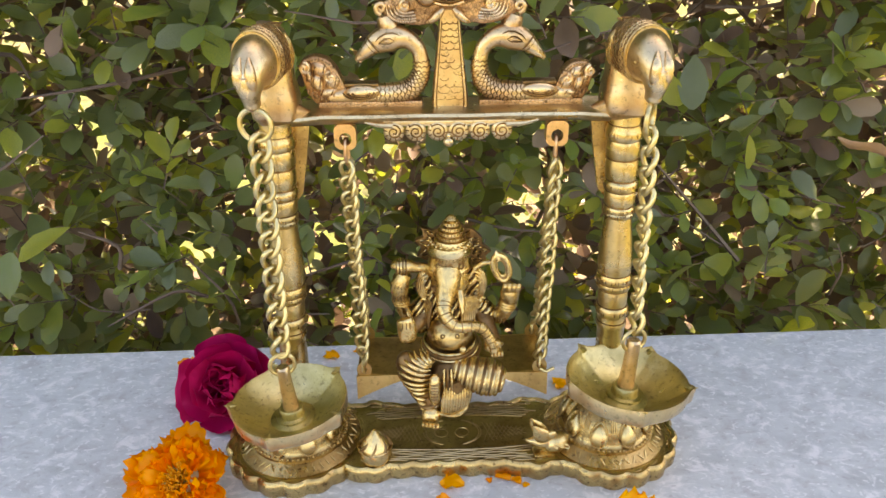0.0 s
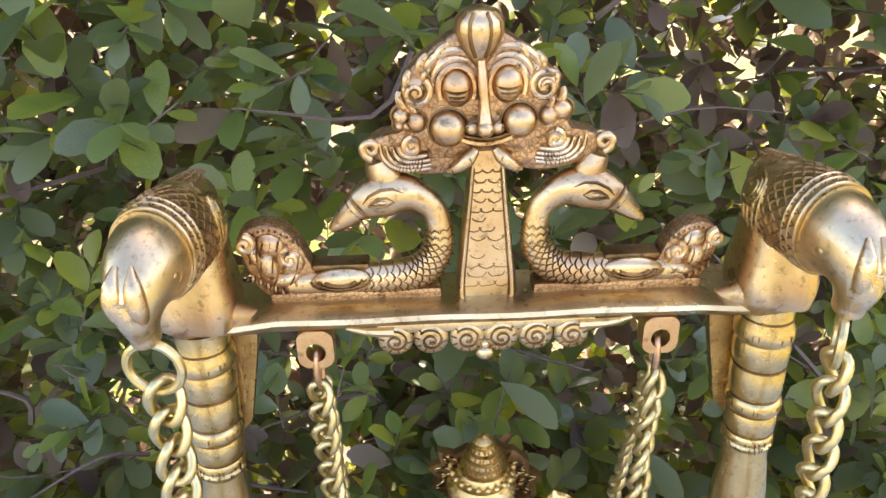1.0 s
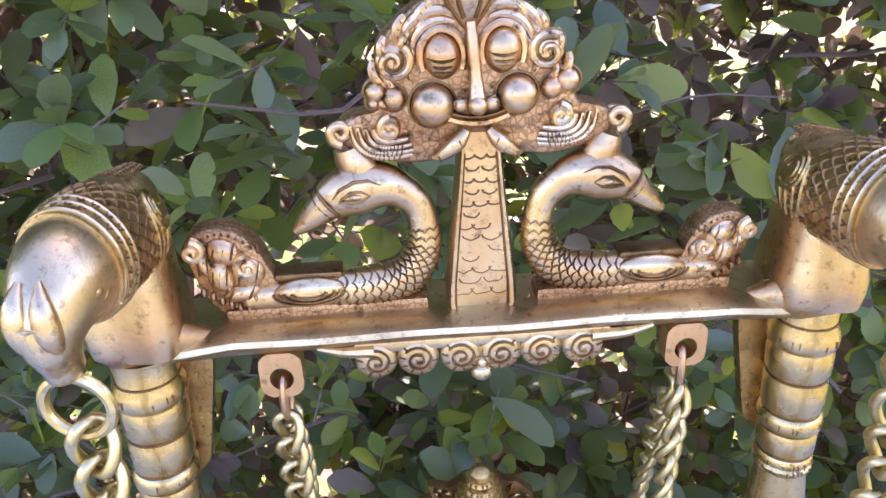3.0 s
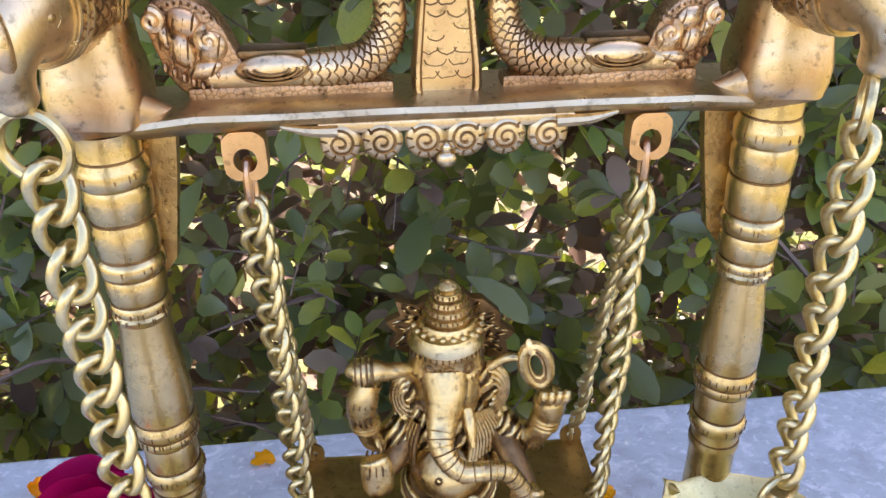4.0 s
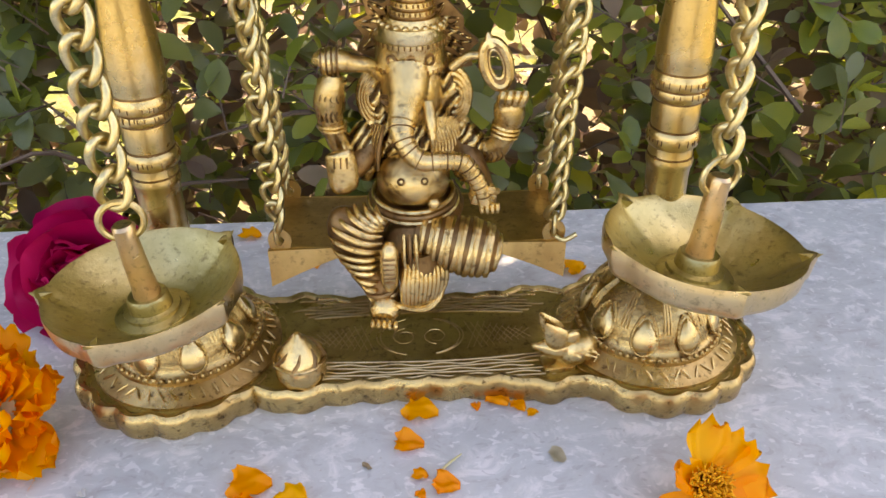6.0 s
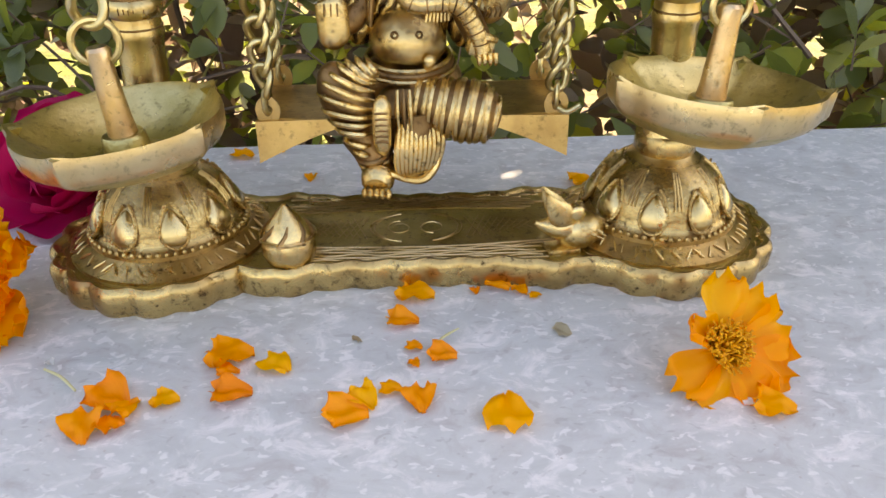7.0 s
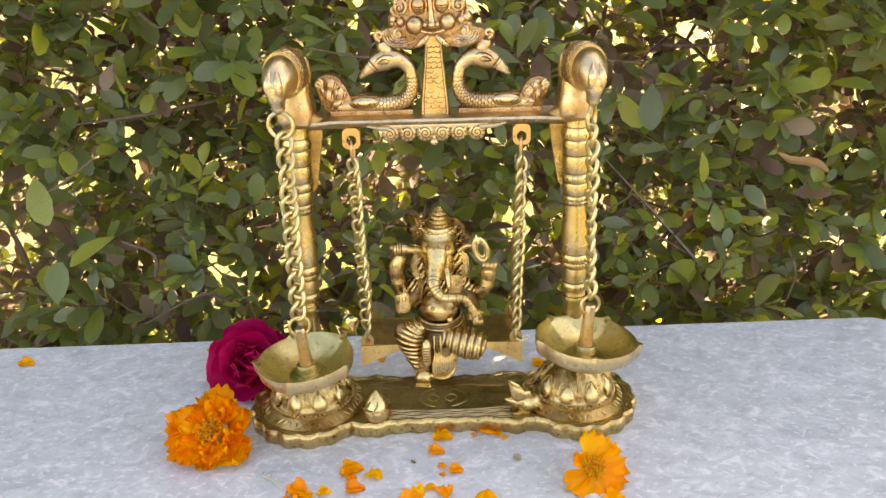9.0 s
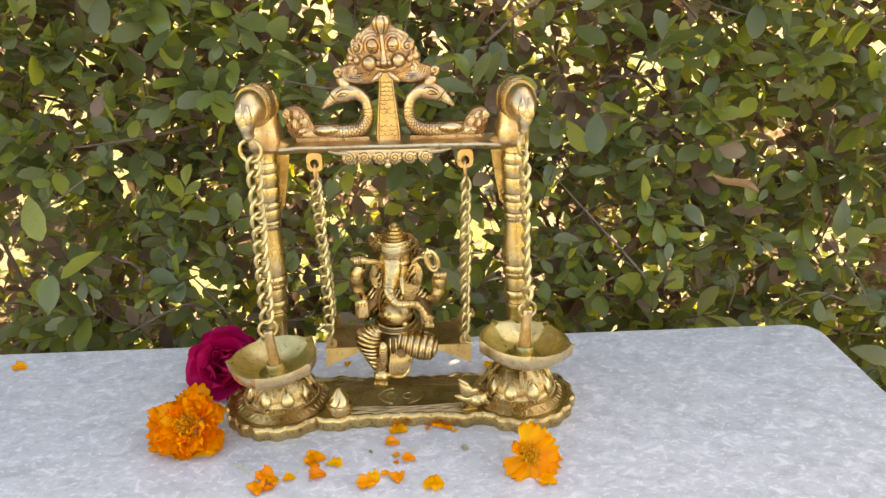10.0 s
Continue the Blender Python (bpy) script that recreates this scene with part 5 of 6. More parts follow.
def limb(a, b, ra, rb, rings, mat=C, proud=0.0007, thick=0.0009, bulge=1.06, n=22):
    """A clothed limb with bright raised folds round it."""
    a, b = Vector(a), Vector(b)
    sweep(bm, [(*a, ra * 0.8), (*a.lerp(b, 0.3), ra), (*a.lerp(b, 0.65), (ra + rb) / 2 * bulge), (*a.lerp(b, 0.88), rb), (*a.lerp(b, 1.0), rb * 0.55), (*(a + (b - a) * 1.03), rb * 0.12)], n, mat)
    qu = (b - a).to_track_quat("Z", "Y").to_euler()
    prof = [(0.0, 0.8 * ra), (0.3, ra), (0.65, (ra + rb) / 2 * bulge), (0.88, rb), (1.0, rb * 0.55)]
    for i in range(rings):
        t = 0.10 + 0.86 * i / max(1, rings - 1)
        r = float(np.interp(t, [p[0] for p in prof], [p[1] for p in prof]))
        ring(bm, tuple(a.lerp(b, t)), r + proud * 0.3, thick, [math.degrees(x) + (6 if i % 2 else -5) * 0.5 for x in qu], 26, 7, P)


limb((-0.0010, -0.0130, 0.0655), (0.0295, -0.0185, 0.0605), 0.0090, 0.0092, 12, O, thick=0.0013, proud=-0.0004, bulge=1.16)     # folded leg
ball(bm, (-0.0015, -0.0110, 0.0600), (0.0130, 0.0090, 0.0120), n=24, mat=O)
ball(bm, (-0.0222, -0.0165, 0.0668), (0.0088, 0.0085, 0.0150), (0, -27, 0), 26, O)      # bent leg
sweep(bm, [(-0.0190, -0.0175, 0.0560, 0.0072), (-0.0152, -0.0190, 0.0490, 0.0062), (-0.0128, -0.0202, 0.0425, 0.0054)], 16, O)
OUTER = [(-0.0150, 0.0815), (-0.0200, 0.0820), (-0.0245, 0.0805), (-0.0290, 0.0770), (-0.0322, 0.0725), (-0.0316, 0.0650), (-0.0290, 0.0595), (-0.0252, 0.0545), (-0.0215, 0.0500)]
INNER = [(-0.0110, 0.0785), (-0.0128, 0.0740), (-0.0134, 0.0660), (-0.0138, 0.0590), (-0.0150, 0.0500)]
out_, in_ = smooth_path(OUTER, 8), smooth_path(INNER, 8)
for k in range(12):                      # pleats that fan from the knee and gather at the shin
    u = k / 11
    a, b_ = out_[round(u * (len(out_) - 1))], in_[round(u ** 1.15 * (len(in_) - 1))]
    q_ = [a + (b_ - a) * t for t in (0.0, 0.16, 0.42, 0.72, 1.0)]
    sweep(bm, [(float(p[0]), y, float(p[1]) + 0.0012 * h, r) for p, y, h, r in zip(q_, (-0.0165, -0.0228, -0.0258, -0.0258, -0.0232), (0, 1, 1, 0.4, 0), (0.0006, 0.0011, 0.0012, 0.0011, 0.0006))], 8, P)
sweep(bm, [(-0.0005, -0.0160, 0.0620, 0.0088), (0.0005, -0.0172, 0.0540, 0.0090), (0.0006, -0.0185, 0.0465, 0.0074), (0.0000, -0.0195, 0.0410, 0.0040)], 18, O)
for k in range(11):                      # hanging drape
    u = k / 10
    sweep(bm, [(-0.0050 + 0.0140 * u, -0.0245 + 0.0045 * u * u, 0.0610, 0.0007), (-0.0060 + 0.0158 * u, -0.0264 + 0.0055 * u ** 3, 0.0530, 0.0012), (-0.0060 + 0.0140 * u, -0.0256 + 0.0050 * u ** 3, 0.0450, 0.0011), (-0.0040 + 0.0090 * u, -0.0234 + 0.003 * u * u, 0.0400 + 0.002 * u, 0.0005)], 7, P)
sweep(bm, [(-0.0190, -0.0215, 0.0470, 0.0008), (-0.0100, -0.0255, 0.0440, 0.0013), (-0.0030, -0.0240, 0.0402, 0.0013), (0.0030, -0.0225, 0.0396, 0.0017), (0.0072, -0.0215, 0.0440, 0.0016), (0.0088, -0.0205, 0.0500, 0.0008)], 8, P)
for k in range(4):
    ring(bm, (-0.0142 + 0.0005 * k, -0.0197, 0.0485 - 0.0021 * k), 0.0060 - 0.0003 * k, 0.0009, (10, -14, 0), 24, 6, P if k % 2 else O)
# feet
sweep(bm, [(-0.0122, -0.0180, 0.0440, 0.0056), (-0.0128, -0.0222, 0.0422, 0.0060), (-0.0134, -0.0258, 0.0404, 0.0058), (-0.0137, -0.0282, 0.0394, 0.0042)], 14, P, 1.0)
for k in range(5):
    ball(bm, (-0.0178 + 0.0021 * k, -0.0292 - 0.0004 * k, 0.0378), (0.0012, 0.0024, 0.0018), n=8, mat=P)
sweep(bm, [(-0.0106, -0.0235, 0.0505, 0.0016), (-0.0108, -0.0268, 0.0545, 0.0030), (-0.0108, -0.0278, 0.0620, 0.0033), (-0.0105, -0.0272, 0.0685, 0.0031), (-0.0102, -0.0255, 0.0715, 0.0014)], 12, P)
for k in range(6):
    tube(bm, [(-0.0128, -0.0302, 0.0570 + 0.0020 * k), (-0.0108, -0.0312, 0.0575 + 0.0020 * k), (-0.0088, -0.0302, 0.0570 + 0.0020 * k)], 0.0004, 5, O)
for k in range(3):
    sweep(bm, [(-0.0052 + 0.0020 * k, -0.0228, 0.0725, 0.0005), (-0.0055 + 0.0022 * k, -0.0252, 0.0660, 0.0010), (-0.0052 + 0.0022 * k, -0.0250, 0.0590, 0.0006)], 7, P if k != 1 else O)
# arms with their emblems
sweep(bm, [(-0.0135, 0.0060, 0.1030, 0.0052), (-0.0205, 0.0050, 0.0955, 0.0046), (-0.0258, 0.0030, 0.0950, 0.0047), (-0.0283, 0.0010, 0.1010, 0.0042), (-0.0295, -0.0005, 0.1080, 0.0047), (-0.0294, -0.0010, 0.1145, 0.0054), (-0.0280, -0.0015, 0.1200, 0.0046), (-0.0272, -0.0018, 0.1240, 0.0028)], 14, P)
for z, x, r in ((0.1035, -0.0288, 0.0044), (0.1052, -0.0291, 0.0046), (0.1205, -0.0278, 0.0046), (0.0948, -0.0240, 0.0044)):
    ring(bm, (x, 0.0004, z), r, 0.0008, (0, 0 if z > 0.1 else 70, 0), 18, 6, P)
sweep(bm, [(-0.0315, -0.0022, 0.1280, 0.0010), (-0.0310, -0.0022, 0.1284, 0.0040), (-0.0270, -0.0020, 0.1286, 0.0046), (-0.0238, -0.0018, 0.1282, 0.0038), (-0.0205, -0.0010, 0.1270, 0.0030), (-0.0150, 0.0010, 0.1255, 0.0026), (-0.0120, 0.0030, 0.1210, 0.0022)], 14, P)
for k in range(4):
    ring(bm, (-0.0305 + 0.0018 * k, -0.0022, 0.1285), 0.0042 + 0.0003 * k, 0.0004, (0, 90, 0), 18, 5, O)
sweep(bm, [(-0.0150, 0.0020, 0.0960, 0.0046), (-0.0205, -0.0040, 0.0905, 0.0040), (-0.0245, -0.0085, 0.0900, 0.0034)], 12, O)
sweep(bm, [(-0.0252, -0.0115, 0.0838, 0.0022), (-0.0256, -0.0120, 0.0865, 0.0050), (-0.0258, -0.0120, 0.0930, 0.0054), (-0.0262, -0.0115, 0.0985, 0.0052), (-0.0264, -0.0112, 0.0998, 0.0040)], 14, P, 0.6)
for k in range(3):
    tube(bm, [(-0.0282 + 0.0022 * k, -0.0150, 0.0950), (-0.0280 + 0.0022 * k, -0.0149, 0.0990)], 0.0003, 5, O)
sweep(bm, [(0.0145, 0.0060, 0.1010, 0.0054), (0.0215, 0.0045, 0.0940, 0.0048), (0.0272, 0.0020, 0.0925, 0.0052), (0.0306, 0.0000, 0.0965, 0.0046), (0.0322, -0.0015, 0.1030, 0.0045), (0.0330, -0.0020, 0.1080, 0.0056), (0.0325, -0.0022, 0.1125, 0.0052), (0.0310, -0.0022, 0.1155, 0.0030)], 14, P)
for z, x in ((0.1002, 0.0322), (0.1018, 0.0326), (0.1034, 0.0329)):
    ring(bm, (x - 0.0005, -0.0012, z), 0.0047, 0.0008, (0, 12, 0), 18, 6, P)
for k in range(4):
    sweep(bm, [(0.0295 + 0.0022 * k, -0.0060, 0.1130, 0.0015), (0.0297 + 0.0025 * k, -0.0068, 0.1160, 0.0016), (0.0300 + 0.0026 * k, -0.0062, 0.1182, 0.0011)], 7, P)
sweep(bm, [(0.0320, -0.0062, 0.1120, 0.0004), (0.0335, -0.0066, 0.1085, 0.0007), (0.0345, -0.0060, 0.1055, 0.0003)], 6, O)
for R, r, mt in ((0.0056, 0.0018, P), (0.0036, 0.0010, P), (0.0046, 0.0014, O)):
    ring(bm, (0.0278, -0.0020, 0.1262), R, r, (90, -16, 0), 26, 8, mt, sq=(0.75, 1.5))
sweep(bm, [(0.0258, -0.0020, 0.1325, 0.0022), (0.0250, -0.0020, 0.1350, 0.0016), (0.0246, -0.0020, 0.1372, 0.0005)], 10, P)
sweep(bm, [(0.0130, 0.0015, 0.1240, 0.0018), (0.0185, 0.0000, 0.1285, 0.0017), (0.0240, -0.0015, 0.1290, 0.0014)], 9, P)
sweep(bm, [(0.0165, 0.0030, 0.0960, 0.0050), (0.0210, -0.0060, 0.0890, 0.0046), (0.0232, -0.0140, 0.0850, 0.0042), (0.0240, -0.0190, 0.0835, 0.0036)], 12, O)
block(bm, (0.0225, -0.0195, 0.0862), (0.0088, 0.0062, 0.0068), 0.0014, (8, 12, 10), P)
sweep(bm, [(0.0205, -0.0205, 0.0885, 0.0014), (0.0242, -0.0228, 0.0894, 0.0016), (0.0276, -0.0210, 0.0880, 0.0012)], 8, P)
for k in range(4):
    sweep(bm, [(0.0218 + 0.0018 * k, -0.0235, 0.0845, 0.0010), (0.0220 + 0.0018 * k, -0.0238, 0.0820, 0.0009), (0.0221 + 0.0018 * k, -0.0228, 0.0805, 0.0006)], 6, P)
for ax, az, sg in ((-0.0295, 0.1100, -1), (-0.0290, 0.1165, -1), (0.0328, 0.1060, 1), (0.0280, 0.0935, 1), (-0.0262, 0.0958, -1)):
    for k in range(4):                   # short cuts on the arms
        tube(bm, [(ax - sg * 0.0030 + sg * 0.0018 * k, -0.0060 + 0.0006 * abs(k - 1.5), az + 0.0016), (ax - sg * 0.0024 + sg * 0.0018 * k, -0.0064 + 0.0006 * abs(k - 1.5), az), (ax - sg * 0.0030 + sg * 0.0018 * k, -0.0058 + 0.0006 * abs(k - 1.5), az - 0.0018)], 0.0004, 5, O)
block(bm, (0.0, 0.0120, 0.0582), (0.034, 0.026, 0.0042), 0.0012, (0, 0, 0), O)
statue = part("seated_statue", bm, [M_STATUE, M_OXIDE, M_CLOTH])
statue.matrix_world = STAND @ pose(0, 0.005, 0)
tagged(statue, "antique brass seated elephant-headed statue on swing seat", "statue")
# ---- flowers and petals on the table ----


def petal_mesh(name, L, W, cup, curl, ruffle, mat, seed, nu=7, nv=6, notch=0.0, crumple=0.0):
    """A petal that grows along +y from the origin, face up: cup across, curl along, ruffled tip."""
    rnd = random.Random(seed)
    ph = [rnd.uniform(0, 6.28) for _ in range(4)]
    bm = bmesh.new()
    rows = []
    for j in range(nv + 1):
        v = j / nv
        w = W / 2 * (0.22 + 0.78 * math.sin(min(1.0, v * 1.15) * math.pi * 0.62) ** 0.9) * (1.0 if v < 0.85 else 1 - 1.6 * (v - 0.85))
        row = []
        for i in range(nu + 1):
            u = 2 * i / nu - 1
            yy = L * v * (1 - 0.12 * u * u * v) - (notch * L * max(0, v - 0.75) * 4 * abs(math.sin(u * 4 + ph[3])))
            a = curl * v
            z = L * 0.5 * math.sin(a) * v + cup * W * u * u * (0.4 + 0.6 * v) + ruffle * W * v * v * math.sin(u * 5.2 + ph[0]) + 0.4 * ruffle * W * v * math.sin(v * 9 + ph[1])
            k = noise.noise(Vector((u * 1.6 + seed, v * 2.2, 0.3))) + 0.6 * abs(noise.noise(Vector((u * 3.4, v * 3.4 + seed, 5.1)))) if crumple else 0.0
            z += crumple * W * k
            e = 1 + (0.5 * crumple * noise.noise(Vector((v * 5.0, seed * 1.7, u))) if abs(u) > 0.6 else 0.0)
            row.append(bm.verts.new((w * u * e, yy * math.cos(a * 0.5) * e, z)))
        rows.append(row)
    grid_faces(bm, rows, False)
    me = bpy.data.meshes.new(name)
    bm.normal_update()
    bm.to_mesh(me)
    bm.free()
    me.shade_smooth()
    me.materials.append(mat)
    return me


def put_petal(parent, me, m):
    ob = new("petal", me)
    if parent:
        ob.parent = parent
        ob.matrix_local = m
    else:
        ob.matrix_world = m
    return ob


# full marigold, laid on its side towards the front
fullm = empty("marigold", pose(-0.1550, -0.0495, 0.0180, 38, 6, -4))
tagged(fullm, "full orange marigold with ruffled petals lying on table", "flower", "marigolds")
kinds = [petal_mesh("marigold_petal", 0.0168, 0.0118, 0.16, c, 0.15, M_ORANGE, k, 8, 6, 0.18, 0.18) for k, c in enumerate((0.2, 0.45, 0.7, 0.1, 0.55, 0.9))]
rnd = random.Random(5)
for lay, (count, r, tip, zz, sc) in enumerate(((15, 0.0105, -4, -0.006, 1.28), (15, 0.0098, 8, -0.004, 1.20), (14, 0.0088, 20, -0.002, 1.06), (12, 0.0076, 34, 0.000, 0.86), (9, 0.0066, 50, 0.001, 0.62))):
    for i in range(count):
        a = 360 * i / count + lay * 13 + rnd.uniform(-9, 9)
        m = pose(0, 0, zz + rnd.uniform(-0.001, 0.001), 0, 0, a) @ pose(0, r, 0, tip + rnd.uniform(-18, 18), rnd.uniform(-30, 30), rnd.uniform(-14, 14)) @ Matrix.Scale(sc * rnd.uniform(0.8, 1.22), 4)
        put_petal(fullm, rnd.choice(kinds), m)
bm = bmesh.new()
for i in range(120):
    a, q = rnd.uniform(0, 6.28), 0.0080 * math.sqrt(rnd.random())
    x, y = q * math.cos(a), q * math.sin(a)
    sweep(bm, [(x * 0.7, y * 0.7, 0.000, 0.0006), (x, y, 0.0045, 0.0006), (x * 1.15 + rnd.uniform(-0.001, 0.001), y * 1.15 + rnd.uniform(-0.001, 0.001), 0.0075 - 0.25 * q + rnd.uniform(-0.001, 0.001), 0.0004)], 5, 0, 1, 3)
part("flower_centre", bm, M_STAMEN, fullm, "golden brown florets")
bm = bmesh.new()
lathe(bm, [(0.003, -0.016), (0.0085, -0.012), (0.0105, -0.006), (0.011, -0.001)], 16)
part("calyx", bm, M_STEM, fullm)

# sparse marigold leaning on its petals
halfm = empty("marigold", pose(0.0960, -0.0800, 0.0125, 44, 4, 10) @ Matrix.Scale(0.87, 4))
tagged(halfm, "half-stripped orange marigold with bare brown centre", "flower", "marigolds")
wide = [petal_mesh("broad_petal", 0.0215, 0.0185, 0.12, c, 0.09, M_ORANGE, 20 + k, 12, 10, 0.20, 0.14) for k, c in enumerate((0.15, 0.35, -0.15))]
for a, sc, tip, k, roll in ((-4, 1.12, 8, 0, 4), (-38, 1.05, 2, 1, -10), (-78, 1.1, 4, 2, 8), (-112, 1.15, -6, 0, 0), (-148, 0.9, -8, 1, 12), (168, 1.02, -12, 0, -6), (122, 1.0, -4, 2, 10), (80, 0.72, 22, 1, 30), (40, 0.6, 30, 2, -18)):
    put_petal(halfm, wide[k], pose(0, 0, 0, 0, 0, a) @ pose(0, 0.0048, -0.001, tip, roll, 0) @ Matrix.Scale(sc, 4))
bm = bmesh.new()
for i in range(170):
    a, q = rnd.uniform(0, 6.28), 0.0085 * math.sqrt(rnd.random())
    x, y = q * math.cos(a), q * math.sin(a)
    h = 0.0065 - 0.25 * q
    bx, by = rnd.uniform(-0.0018, 0.0018), rnd.uniform(-0.0018, 0.0018)
    sweep(bm, [(x * 0.7, y * 0.7, -0.001, 0.0005), (x, y, h * 0.6, 0.0005), (x * 1.1 + bx, y * 1.1 + by, h, 0.0004)], 5, 0, 1, 3)
lathe(bm, [(0.002, -0.005), (0.0062, -0.002), (0.0055, 0.0)], 14)
part("flower_centre", bm, M_STAMEN, halfm, "bare golden brown florets")
bm = bmesh.new()
lathe(bm, [(0.002, -0.011), (0.0042, -0.009), (0.0055, -0.002)], 14)
part("calyx", bm, M_STEM, halfm)

# rose
rose = empty("rose", pose(-0.1482, 0.0310, 0.0205, 46, -10, 6) @ Matrix.Scale(1.03, 4))
tagged(rose, "dark magenta rose head lying on the table", "flower")
rk = [petal_mesh("rose_petal", 0.027, 0.034, 0.16, c, 0.03, M_ROSE, 40 + k, 9, 8, 0.0) for k, c in enumerate((0.5, 0.8, 0.3))]
for lay, (count, r, tip, zz, sc) in enumerate(((5, 0.0080, 4, -0.010, 1.0), (5, 0.0080, 24, -0.009, 0.98), (5, 0.0070, 44, -0.009, 0.92), (5, 0.0055, 60, -0.008, 0.85), (4, 0.0040, 72, -0.007, 0.76), (3, 0.0026, 80, -0.006, 0.66), (3, 0.0012, 86, -0.005, 0.55))):
    for i in range(count):
        a = 360 * i / count + lay * 31 + rnd.uniform(-8, 8)
        put_petal(rose, rk[(i + lay) % 3], pose(0, 0, zz, 0, 0, a) @ pose(0, r, 0, tip + rnd.uniform(-5, 5), rnd.uniform(-10, 10), 0) @ Matrix.Scale(sc * rnd.uniform(0.94, 1.06), 4))
bm = bmesh.new()
lathe(bm, [(0.002, -0.022), (0.006, -0.018), (0.008, -0.012), (0.009, -0.008)], 16)
part("calyx", bm, M_STEM, rose)

# loose petals, one by one
loose = [petal_mesh("loose_petal", 0.0145, 0.0128, c, b, 0.17, M_WILT if k % 2 else M_ORANGE, 60 + k, 12, 11, 0.16, 0.36) for k, (c, b) in enumerate(((0.10, 0.3), (0.24, 0.6), (0.05, -0.2), (0.30, 0.2), (0.18, 0.9)))]
LOOSE = ((0.000, -0.034, 80, 1.05, 0), (0.030, -0.027, 60, 0.8, 1), (0.0385, -0.031, 40, 0.5, 0), (0.0435, -0.0345, 95, 0.35, 2), (0.022, -0.031, 10, 0.32, 3), (-0.004, -0.050, 85, 0.85, 3), (0.0005, -0.064, 70, 0.45, 2), (0.0095, -0.069, 85, 0.75, 1), (0.001, -0.0725, 40, 0.32, 0),
         (-0.059, -0.069, 100, 1.15, 0), (-0.043, -0.0735, 50, 0.85, 2), (-0.058, -0.0765, 90, 0.6, 4), (-0.0545, -0.087, 95, 0.95, 3), (-0.0905, -0.089, 60, 1.1, 1), (-0.084, -0.094, 150, 0.8, 4), (-0.0940, -0.1005, 20, 1.0, 3), (-0.086, -0.1005, 200, 0.7, 1), (-0.0735, -0.0895, 90, 0.65, 0),
         (-0.019, -0.097, 100, 1.05, 1), (-0.014, -0.0895, 40, 0.8, 4), (-0.006, -0.0850, 80, 0.55, 2), (0.0030, -0.0895, 10, 0.85, 3), (0.0285, -0.097, 180, 1.15, 2), (0.1075, -0.0945, 80, 0.95, 0), (-0.090, 0.092, 70, 0.9, 2), (0.0745, 0.060, 120, 0.9, 0), (-0.346, 0.063, 90, 0.95, 1),
         (-0.194, 0.080, 20, 1.0, 0), (-0.072, 0.098, 40, 0.4, 2), (-0.052, 0.066, 0, 0.5, 3))
for x, y, a, sc, k in LOOSE:
    ob = put_petal(None, loose[k], pose(0, 0, 0, 0, 0, 0))
    ob.name = "loose_petal"
    lowest = min(v.co.z for v in loose[k].vertices) * sc * 0.55
    ob.matrix_world = pose(x, y, -lowest + 0.0004, rnd.uniform(-3, 3), 0, a) @ Matrix.Translation((0, -0.007 * sc, 0)) @ Matrix.Diagonal((sc, sc, sc * 0.55, 1))
    tagged(ob, "curled orange marigold petal fallen on the marble", "petal", "fallen petals")

bm = bmesh.new()                         # scraps
sweep(bm, [(0.0065, -0.0645, 0.0012, 0.0004), (0.011, -0.0600, 0.0022, 0.0005), (0.0155, -0.0555, 0.0018, 0.0003)], 6)
tagged(part("stem_scrap", bm, M_STEM), "thin pale dry stem scrap on the marble", "plant scrap")
bm = bmesh.new()
sweep(bm, [(-0.1160, -0.0750, 0.0015, 0.0004), (-0.1080, -0.0805, 0.0028, 0.0005), (-0.1010, -0.0870, 0.0030, 0.0004)], 6)
tagged(part("stem_scrap", bm, M_STEM), "thin pale dry stem scrap on the marble", "plant scrap")
for x, y, a, w, l, mt, lab in ((0.0505, -0.0555, 20, 0.0052, 0.0085, M_HUSK, "translucent brown seed husk on the marble"), (-0.0185, -0.0600, 50, 0.0018, 0.005, M_HUSK, "tiny brown husk scrap on the marble"), (-0.1165, -0.0705, 10, 0.0028, 0.0036, M_WHITE, "small white flake on the marble"), (-0.097, -0.146, 70, 0.003, 0.006, M_WHITE, "small white flake on the marble")):
    bm = bmesh.new()
    rr = [[bm.verts.new((w * (i / 4 - 0.5), l * (j / 4 - 0.5) * (1 - 0.2 * abs(i - 2)), 0.0005 + 0.0006 * math.sin(i * 1.3 + j))) for i in range(5)] for j in range(5)]
    grid_faces(bm, rr, False)
    bmesh.ops.solidify(bm, geom=bm.faces[:], thickness=0.0003)
    ob = part("scrap", bm, mt)
    ob.matrix_world = pose(x, y, 0.0004, 0, 0, a)
    tagged(ob, lab, "plant scrap")

# ---- the hedge ----
hedge = empty("hedge", pose(0, 0.45, -0.75))
tagged(hedge, "dense dark green clipped garden hedge with twiggy gaps", "hedge")
hrnd = random.Random(11)
nrnd = np.random.default_rng(7)
TURN_H = radians(3.4)


def hedge_front(x, z):
    return 0.185 + math.tan(TURN_H) * x + 0.045 * noise.noise(Vector((x * 5, z * 5, 3.1))) + 0.02 * noise.noise(Vector((x * 16, z * 16, 7.7)))


